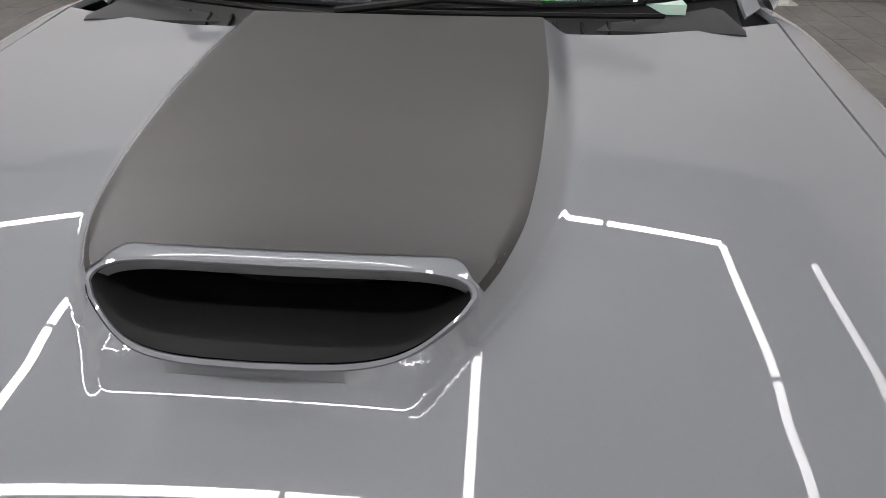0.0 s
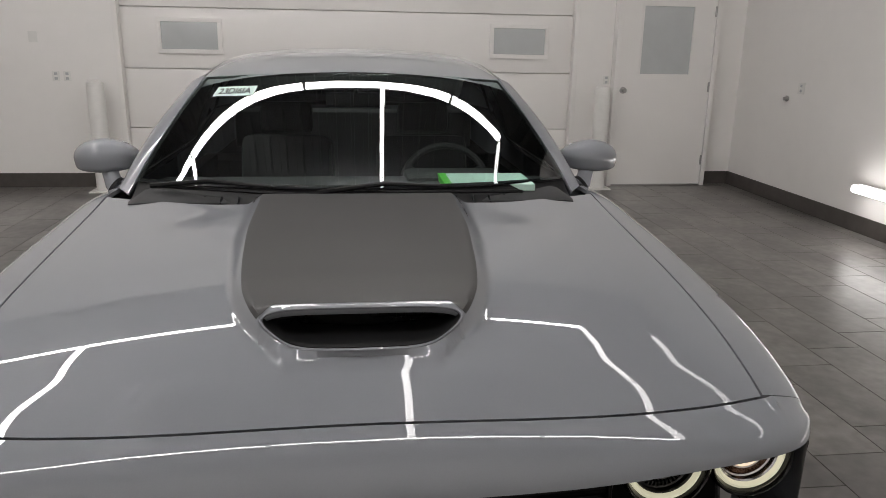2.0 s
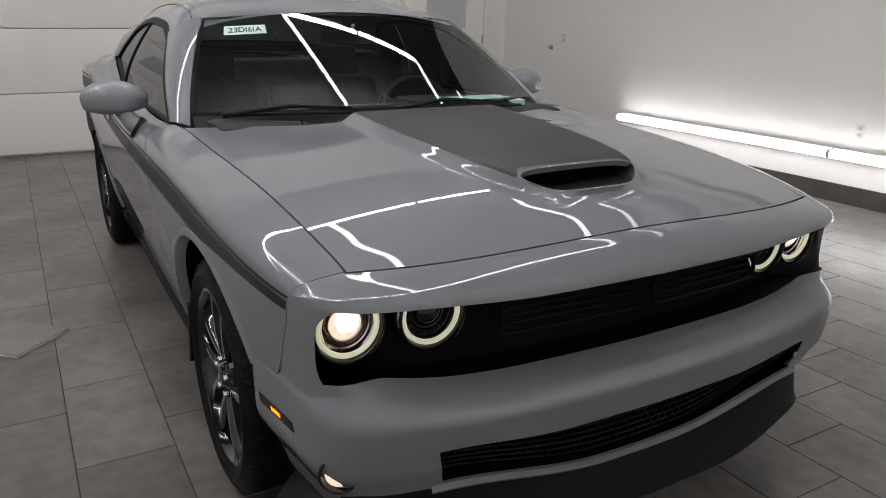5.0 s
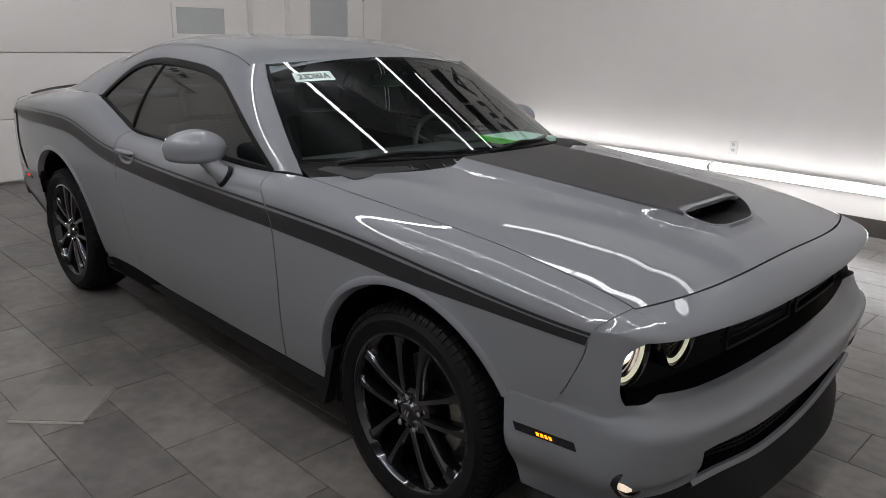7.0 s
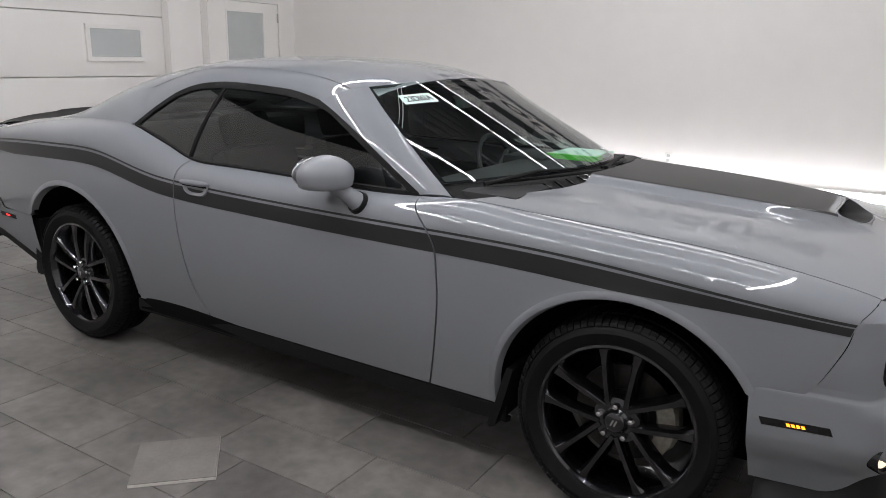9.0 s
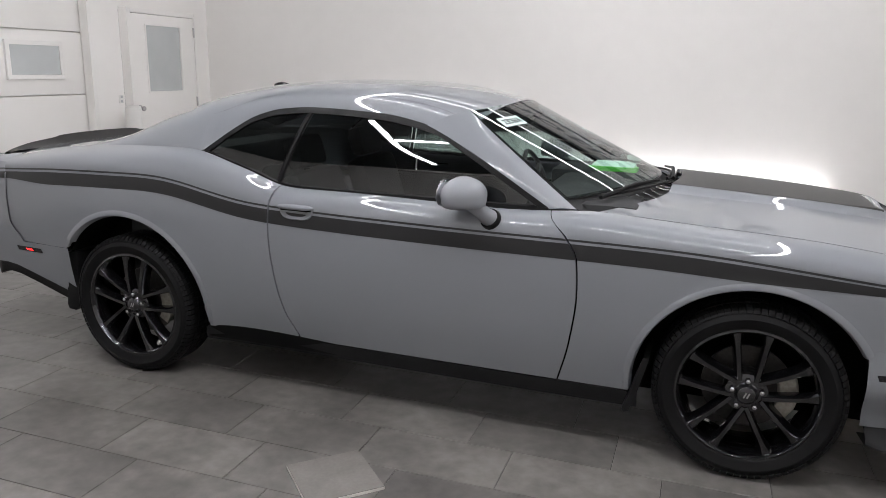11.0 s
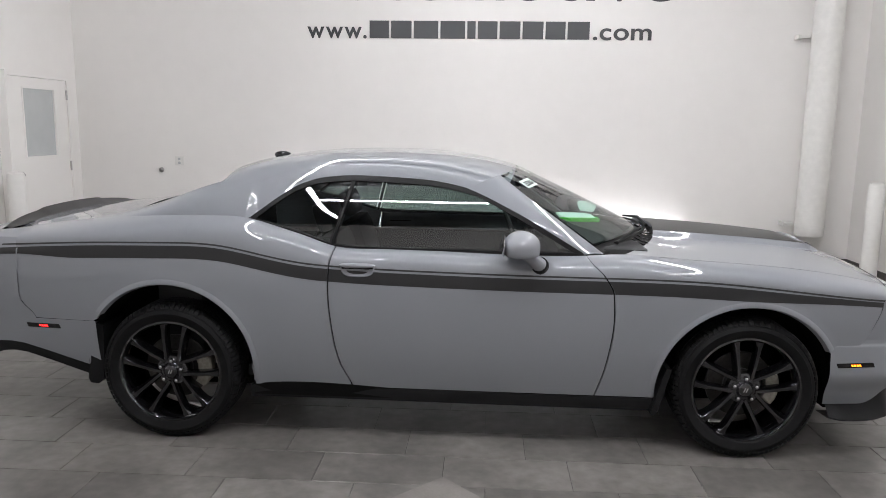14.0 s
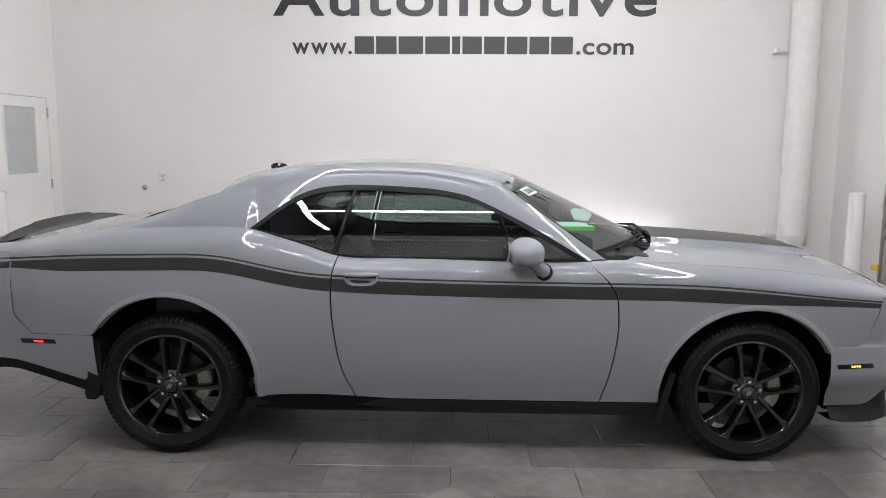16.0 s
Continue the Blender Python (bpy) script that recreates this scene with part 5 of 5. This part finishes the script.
# corrugated ceiling, ribs along the bay
bm = bmesh.new()
pts = []
y = NEAR_Y - 0.2
while y < WALL_Y + 0.2:
    pts += [(y, CEIL), (y + 0.045, CEIL), (y + 0.055, CEIL + 0.09), (y + 0.20, CEIL + 0.09), (y + 0.207, CEIL + 0.075), (y + 0.214, CEIL + 0.09), (y + 0.295, CEIL + 0.09)]
    y += 0.305
row0 = [bm.verts.new((BACK_X - 0.2, a, z)) for a, z in pts]
row1 = [bm.verts.new((FRONT_X + 0.2, a, z)) for a, z in pts]
for k in range(len(pts) - 1):
    bm.faces.new((row0[k], row0[k + 1], row1[k + 1], row1[k]))
tagged(part("ceiling", bm, M["ceiling"], None, "", False), "grey corrugated metal ceiling deck", "ceiling", kind="structure")
# floor
floor = tagged(part("floor", box((BACK_X - 0.2, NEAR_Y - 0.2, -0.2), (FRONT_X + 0.2, WALL_Y + 0.2, -0.004)), M["grout"], None, "", False),
               "dark grey porcelain tile floor with thin joints", "floor", kind="structure")
# baseboards
for nm, lo, hi in (("baseboard_long", (BACK_X + 0.12, WALL_Y - 0.012, 0.0), (FRONT_X, WALL_Y, 0.15)),
                   ("baseboard_rear", (BACK_X + 0.12, NEAR_Y, 0.0), (BACK_X + 0.132, -2.6, 0.15)),
                   ("baseboard_corner", (BACK_X + 0.12, 4.06, 0.0), (BACK_X + 0.132, WALL_Y - 0.012, 0.15)),
                   ("baseboard_front", (FRONT_X - 0.012, 3.2, 0.0), (FRONT_X, WALL_Y - 0.012, 0.15))):
    slab(nm, lo, hi, M["base"], "dark brown tile baseboard", "baseboard", 0.002)


# overhead door with its window lights
def overhead(x, y0, y1, face, windows, name):
    ob = empty(name, "white sectional overhead door with small framed windows", "garage door", kind="structure")
    n = 5
    h = 3.1 / n
    for k in range(n):
        part("door_section", box((x - 0.05, y0, k * h + 0.004 + (0.02 if k == 0 else 0)), (x, y1, (k + 1) * h - 0.004), 0.006), M["door"], ob)
    part("door_backing", box((x - 0.075, y0 - 0.05, 0), (x - 0.045, y1 + 0.05, 3.2)) if face > 0 else box((x + 0.0, y0 - 0.05, 0), (x + 0.03, y1 + 0.05, 3.2)), M["door"], ob, "", False)
    for yc in windows:
        z0, z1 = 1.44, 1.715
        w = part("door_light", box((x + (0 if face > 0 else -0.07), yc - 0.285, z0), (x + (0.02 if face > 0 else -0.05), yc + 0.285, z1), 0.004), M["frosted"], ob, "frosted pane")
        bm = bmesh.new()
        a, b = (x - 0.002, x + 0.028) if face > 0 else (x - 0.078, x - 0.048)
        for lo, hi in (((a, yc - 0.33, z0 - 0.045), (b, yc + 0.33, z0)), ((a, yc - 0.33, z1), (b, yc + 0.33, z1 + 0.045)),
                       ((a, yc - 0.33, z0), (b, yc - 0.285, z1)), ((a, yc + 0.285, z0), (b, yc + 0.33, z1))):
            add_box(bm, lo, hi, 0.003)
        part("light_frame", bm, M["door"], w, "", False)
    return ob


overhead(BACK_X + 0.02, -2.42, 2.42, 1, (-1.71, 1.80), "overhead_door")
overhead(FRONT_X + 0.1, -2.6, 3.12, -1, (-1.6, 1.8), "overhead_door")
# jambs
for y in (-2.447, 2.393):
    tagged(part("door_jamb", box((BACK_X + 0.03, y, 0), (BACK_X + 0.136, y + 0.054, 3.15), 0.004), M["door"], None, "", False), "white painted overhead door jamb", "door jamb", kind="structure")


# side door
def side_door():
    x = BACK_X + 0.22
    d = empty("side_door", "closed white metal door with a tall frosted window", "door", kind="structure")
    bm = bmesh.new()
    y0, y1 = 2.90, 3.96
    wy0, wy1, wz0, wz1 = 3.137, 3.704, 1.255, 1.975
    for lo, hi in (((x - 0.045, y0, 0.02), (x, wy0, 2.09)), ((x - 0.045, wy1, 0.02), (x, y1, 2.09)), ((x - 0.045, wy0, 0.02), (x, wy1, wz0)), ((x - 0.045, wy0, wz1), (x, wy1, 2.09))):
        add_box(bm, lo, hi)
    leaf = part("door_leaf", bm, M["door"], d, "", False)
    part("door_pane", box((x - 0.03, wy0, wz0), (x - 0.012, wy1, wz1)), M["frosted"], leaf, "frosted glass pane", False)
    bm = bmesh.new()
    for lo, hi in (((x, wy0 - 0.02, wz0 - 0.02), (x + 0.006, wy1 + 0.02, wz0)), ((x, wy0 - 0.02, wz1), (x + 0.006, wy1 + 0.02, wz1 + 0.02)),
                   ((x, wy0 - 0.02, wz0), (x + 0.006, wy0, wz1)), ((x, wy1, wz0), (x + 0.006, wy1 + 0.02, wz1))):
        add_box(bm, lo, hi)
    part("pane_bead", bm, M["door"], leaf, "", False)
    bm = bmesh.new()
    for lo, hi in (((x - 0.1, y0 - 0.055, 0), (x + 0.012, y0 - 0.004, 2.15)), ((x - 0.1, y1 + 0.004, 0), (x + 0.012, y1 + 0.055, 2.15)), ((x - 0.1, y0 - 0.004, 2.095), (x + 0.012, y1 + 0.004, 2.15))):
        add_box(bm, lo, hi, 0.003)
    part("door_frame", bm, M["door"], d, "", False)
    part("threshold", box((x - 0.1, y0, 0), (x + 0.01, y1, 0.018), 0.003), M["steel"], d, "steel threshold", False)
    for z in (0.30, 1.12, 1.93):
        part("hinge", tube([(x + 0.012, y1 - 0.012, z - 0.055), (x + 0.012, y1 - 0.012, z + 0.055)], 0.011, 10), M["steel"], d, "steel butt hinge")
    bm = lathe([(0.036, 0.0), (0.036, 0.008), (0.014, 0.012), (0.012, 0.035), (0.026, 0.045), (0.028, 0.06), (0.018, 0.072), (0.001, 0.074)], 24, "x", (x, 2.955, 1.075))
    part("door_knob", bm, M["steel"], leaf, "steel knob")


side_door()


def bollard(x, y, h=1.13):
    bm = bmesh.new()
    add_lathe(bm, [(0.085, 0.0), (0.085, h - 0.05), (0.078, h - 0.02), (0.05, h - 0.004), (0.001, h)], 32, "z", (x, y, 0))
    bmesh.ops.recalc_face_normals(bm, faces=bm.faces)
    e = empty("bollard", "white sleeved guard post on a square base plate", "bollard", group="guard posts")
    part("sleeve", bm, M["white_plastic"], e)
    part("base_plate", box((x - 0.13, y - 0.13, 0), (x + 0.13, y + 0.13, 0.015), 0.003), M["white_plastic"], e)


bollard(-4.58, -2.60)
bollard(-4.58, 2.68)
bollard(4.18, 3.32)


def plate(x, y, z, axis, w=0.075, h=0.115, holes=2):
    """A wall plate with its sockets."""
    e = empty("wall_outlet", "small white wall plate", "wall outlet", group="wall plates")
    d = 0.007
    bm = box((x, y - w / 2, z - h / 2), (x + d, y + w / 2, z + h / 2), 0.003) if axis == "x" else box((x - w / 2, y - d, z - h / 2), (x + w / 2, y, z + h / 2), 0.003)
    part("plate", bm, M["white_plastic"], e)
    for k in range(holes):
        zz = z + (-0.024, 0.024)[k % 2]
        if axis == "x":
            part("socket", box((x + d, y - 0.015, zz - 0.013), (x + d + 0.003, y + 0.015, zz + 0.013), 0.001), M["frosted"], e)
        else:
            part("socket", box((x - 0.015, y - d - 0.003, zz - 0.013), (x + 0.015, y - d, zz + 0.013), 0.001), M["frosted"], e)


plate(-3.585, WALL_Y, 1.175, "y", 0.11, 0.11)
plate(0.15, WALL_Y, 0.585, "y")
XR = BACK_X + 0.12
plate(XR, -2.94, 1.155, "x", 0.075, 0.10)
plate(XR, -3.05, 1.155, "x", 0.075, 0.10)
plate(XR, -3.23, 1.54, "x", 0.085, 0.11, 0)
plate(XR, 2.79, 1.18, "x", 0.07, 0.09)
# small bumper stop on the long wall
bm = lathe([(0.03, 0.0), (0.03, -0.012), (0.018, -0.02), (0.018, -0.04), (0.001, -0.045)], 20, "y", (-3.81, WALL_Y, 1.062))
tagged(part("door_stop", bm, M["steel"]), "round steel wall-mounted door stop", "door stop")
# wrapped pipe in the corner
e = empty("wrapped_pipe", "large white canvas-wrapped vertical pipe with strap brackets", "pipe")
bm = lathe([(0.001, 0.45), (0.15, 0.45), (0.158, 0.46)] + [(0.158 + 0.002 * (k % 2), 0.46 + 0.11 * k) for k in range(1, 40)] + [(0.158, 4.86)], 36, "z", (3.89, 4.14, 0))
part("pipe", bm, M["canvas"], e)
for z in (2.68, 0.57):
    part("strap", lathe([(0.163, z - 0.012), (0.165, z), (0.163, z + 0.012)], 36, "z", (3.89, 4.14, 0)), M["white_plastic"], e)
    part("bracket", box((3.64, 4.24, z - 0.014), (3.75, 4.27, z + 0.014), 0.003), M["white_plastic"], e, "", False)
    part("bracket_foot", box((3.62, 4.24, z - 0.025), (3.65, WALL_Y, z + 0.025), 0.003), M["white_plastic"], e, "", False)
# overhead door track at the far front corner
e = empty("door_track", "galvanised overhead door track with rollers and a sensor", "door track")
bm = bmesh.new()
add_box(bm, (FRONT_X - 0.09, 3.08, 0.0), (FRONT_X - 0.086, 3.14, 3.1))
add_box(bm, (FRONT_X - 0.09, 3.08, 0.0), (FRONT_X - 0.03, 3.084, 3.1))
part("track", bm, M["steel"], e, "", False)
for k in range(6):
    part("roller_bracket", box((FRONT_X - 0.12, 3.0, 0.15 + 0.55 * k), (FRONT_X - 0.05, 3.09, 0.21 + 0.55 * k), 0.004), M["steel"], e, "", False)
part("sensor", box((FRONT_X - 0.14, 3.13, 0.32), (FRONT_X - 0.09, 3.19, 0.38), 0.006), M["yellow"], e, "small black and yellow sensor", False)


# lit tubes: ceiling runs and the low wall run
def led(name, a, b, r, mat, label, hung=False):
    a, b = Vector(a), Vector(b)
    d = (b - a).normalized()
    e = empty(name, label, "led light", group="led tubes")
    part("diffuser", tube([a + d * 0.012, b - d * 0.012], r, 10), mat, e, "glowing diffuser")
    for p, q in ((a, a + d * 0.012), (b - d * 0.012, b)):
        part("end_cap", tube([p, q], r * 1.02, 10), M["white_plastic"], e)
    if hung:
        for t in (0.1, 0.9):
            p = a.lerp(b, t)
            part("hanger_wire", tube([p, (p.x, p.y, CEIL + 0.06)], 0.0015, 6), M["steel"], e)
    return e


LZ = 3.8
LX0, LX1 = -1.44, 2.25
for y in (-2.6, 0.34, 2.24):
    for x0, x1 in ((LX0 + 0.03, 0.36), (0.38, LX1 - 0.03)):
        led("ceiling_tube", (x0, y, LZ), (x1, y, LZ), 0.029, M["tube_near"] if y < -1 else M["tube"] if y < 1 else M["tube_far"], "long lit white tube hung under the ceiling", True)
for x0, x1 in ((LX0 + 0.03, 0.36), (0.38, LX1 - 0.03)):
    led("ceiling_tube", (x0, 3.0, LZ), (x1, 3.0, LZ), 0.029, M["tube_side"], "long lit white tube hung under the ceiling", True)
for x in (LX0, LX1):
    for y0, y1 in ((-4.3, -2.6), (-2.6, -0.66), (-0.65, 1.28), (1.29, 2.24)):
        led("ceiling_tube", (x, y0 + 0.003, LZ), (x, y1 - 0.003, LZ), 0.029, M["tube_cross"], "long lit white tube hung under the ceiling", True)
for x0 in (-2.46, -0.005):
    low = led("wall_tube", (x0, WALL_Y - 0.10, 0.395), (x0 + 2.445, WALL_Y - 0.10, 0.395), 0.034, M["tube_low"], "lit white tube run low along the wall")
    # unseen backing strip, added to hold the tube's glow off the wall
    part("glow_shield", box((x0 + 0.01, WALL_Y - 0.062, 0.352), (x0 + 2.435, WALL_Y - 0.050, 0.438), 0.003), M["white_plastic"], low, "white strip added to keep the tube's glow off the wall", False)
    for k in range(3):
        part("bracket", box((x0 + 0.4 + 0.8 * k, WALL_Y - 0.050, 0.38), (x0 + 0.44 + 0.8 * k, WALL_Y, 0.41), 0.002), M["white_plastic"], low, "", False)


# lettering on the long wall
def glyphs(text):
    """Flat letters of a text as (letter, vertices, faces), in em units."""
    out = []
    x = 0.0
    for ch in text:
        cu = bpy.data.curves.new("letter", "FONT")
        cu.body, cu.size, cu.extrude, cu.offset = ch, 1.0, 0.006, 0.014
        ob = new("letter", cu)
        deps = bpy.context.evaluated_depsgraph_get()
        me = bpy.data.meshes.new_from_object(ob.evaluated_get(deps))
        bpy.data.objects.remove(ob)
        bpy.data.curves.remove(cu)
        xs = [v.co.x for v in me.vertices]
        x0 = min(xs)
        out.append((ch, [(v.co.x - x0 + x, v.co.y, v.co.z) for v in me.vertices], [tuple(reversed(p.vertices)) for p in me.polygons]))
        x += max(xs) - x0 + 0.075
        bpy.data.meshes.remove(me)
    return out, x - 0.075


def words(name, text, x, z, size, y=WALL_Y, mat="sign", width=None, parent=None, place=None):
    """Raised letters, each a part; place maps (across, up, out) to the world for letters on a curved sheet."""
    gl, total = glyphs(text)
    sx = (width / total) if width else size
    for ch, vs_, fs_ in gl:
        pts = [((a * sx, c * size, d) if place is None else (a * sx, c * size, d)) for a, c, d in vs_]
        pts = [(x + a, y - 0.008 + d, z + c) for a, c, d in pts] if place is None else [place(a, c, d) for a, c, d in pts]
        me = bpy.data.meshes.new(name)
        me.from_pydata(pts, [], fs_)
        me.materials.append(M[mat])
        o = new(name, me)
        o.parent = parent


def blocks(parent, x0, x1, z0, z1, weights, y=WALL_Y):
    """A name drawn as plain blocks, one a letter, of the letters' widths."""
    gap = 0.13 * (z1 - z0)
    unit = (x1 - x0 - gap * (len(weights) - 1)) / sum(weights)
    x = x0
    for w in weights:
        part("letter_block", box((x, y - 0.012, z0), (x + w * unit, y - 0.002, z1), 0.002), M["sign"], parent, "", False)
        x += w * unit + gap


SIGN_W = (0.95, 1.0, 1.2, 1.2, 0.4, 0.95)
sign = empty("wall_sign", "raised charcoal lettering on the white wall", "sign")
words("letter", "Automotive", -2.19, 3.083, 0.60, width=4.45, parent=sign)
words("letter", "www.", -1.975, 2.644, 0.27, width=0.70, parent=sign)
words("letter", ".com", 1.35, 2.644, 0.27, width=0.665, parent=sign)
blocks(sign, -1.24, 1.31, 2.644, 2.842, SIGN_W + (1.0, 1.0, 0.95, 1.05))
blocks(sign, -2.19, 2.26, 3.72, 4.16, SIGN_W)

# the same address high over the rear overhead door
sign2 = empty("wall_sign", "raised charcoal web address over the overhead door", "sign")
words("letter", "www.", -1.975, 3.20, 0.27, y=0.0, width=0.70, parent=sign2)
words("letter", ".com", 1.35, 3.20, 0.27, y=0.0, width=0.665, parent=sign2)
blocks(sign2, -1.24, 1.31, 3.20, 3.40, SIGN_W + (1.0, 1.0, 0.95, 1.05), y=0.0)
sign2.matrix_basis = Matrix.Translation((BACK_X + 0.12, 0, 0)) @ Matrix.Rotation(radians(90), 4, "Z")
# ---------------------------------------------------------------- loose things
st = empty("windshield_sticker", "small pale sticker with handwritten stock number on the glass", "sticker", Matrix.Translation((0, CAR_Y, 0)))
SU0, SU1, SV0, SV1 = 0.79, 0.88, 0.072, 0.196
part("sheet", patch(ws_uv, steps(SU1, SU0, 3), steps(SV1, SV0, 6), lift=-0.002), M["sticker"], st, "", False)
words("digit", "23D161A", 0, 0, 0.030, mat="ink", width=0.8, parent=st,
      place=lambda a, c, d: tuple(Vector(ws_uv(SU0 + (SU1 - SU0) * (0.22 + c * 26), SV0 + (SV1 - SV0) * (0.1 + a))) + Vector((0.38, 0, 0.92)) * (0.0034 + d * 0.05)))

fo = empty("paper_folder", "lime green folder with pale papers lying on the dashboard", "folder", Matrix.Translation((0, CAR_Y, 0)))
part("cover", box((0.64, 0.300, 1.043), (0.895, 0.328, 1.068), 0.002), M["lime"], fo, "lime green cover", False)
part("cover_fold", box((0.874, 0.328, 1.043), (0.897, 0.40, 1.066), 0.002), M["lime"], fo, "lime green cover", False)
part("papers", box((0.64, 0.328, 1.043), (0.873, 0.62, 1.066), 0.001), M["paper"], fo, "", False)

tl = empty("loose_tile", "single loose grey floor tile lying askew on the floor", "tile")
part("slab", box((-0.1525, -0.1525, 0.0), (0.1525, 0.1525, 0.011), 0.001), M["tile_edge"], tl, "raw pale tile body", False)
part("glaze", box((-0.1515, -0.1515, 0.011), (0.1515, 0.1515, 0.014), 0.001), M["loose_tile"], tl, "grey printed face", False)
tl.matrix_basis = Matrix.Translation((-0.022, -1.495, 0.0)) @ Matrix.Rotation(radians(45), 4, "Z")

# ---------------------------------------------------------------- floor tiles
TW, TD, GR = 0.610, 0.309, 0.0035


def tile_mesh():
    bm = box((-TW / 2 + GR / 2, -TD / 2 + GR / 2, -0.012), (TW / 2 - GR / 2, TD / 2 - GR / 2, 0.0))
    top = [e for e in bm.edges if all(v.co.z > -0.001 for v in e.verts)]
    bmesh.ops.bevel(bm, geom=top, offset=0.0012, segments=1, affect="EDGES")
    me = bpy.data.meshes.new("tile")
    bm.to_mesh(me)
    bm.free()
    me.materials.append(M["tile"])
    return me


tm = tile_mesh()
near, rest = [], []
r = -23
while True:
    y = -0.107 - TD * (r + 0.5)
    if y < NEAR_Y - TD / 2:
        break
    x = -2.466 + TW / 2 + (r * TW / 3) % TW - 5 * TW
    while x < FRONT_X + TW / 2:
        if x > BACK_X - TW / 2 and y < WALL_Y + TD / 2:
            (near if -2.9 < x < 3.3 and -2.9 < y < 1.9 and not (abs(x) < 2.0 and abs(y) < 0.7) else rest).append((x, y))
        x += TW
    r += 1
near.sort(key=lambda q: (q[0] - 0.6) ** 2 + (q[1] + 1.2) ** 2)
rest += near[300:]
near = near[:300]
for x, y in near:
    o = new("tile", tm)
    o.location = (x, y, 0)
    o.parent = floor
verts, faces = [], []
tmv = [v.co.copy() for v in tm.vertices]
tmf = [tuple(p.vertices) for p in tm.polygons]
for x, y in rest:
    k = len(verts)
    verts += [(v.x + x, v.y + y, v.z) for v in tmv]
    faces += [tuple(i + k for i in f) for f in tmf]
me = bpy.data.meshes.new("tile_field")
me.from_pydata(verts, [], faces)
me.materials.append(M["tile"])
o = new("tile_field", me)
o.parent = floor
tagged(o, "rest of the dark grey floor tiles", kind="stuff")
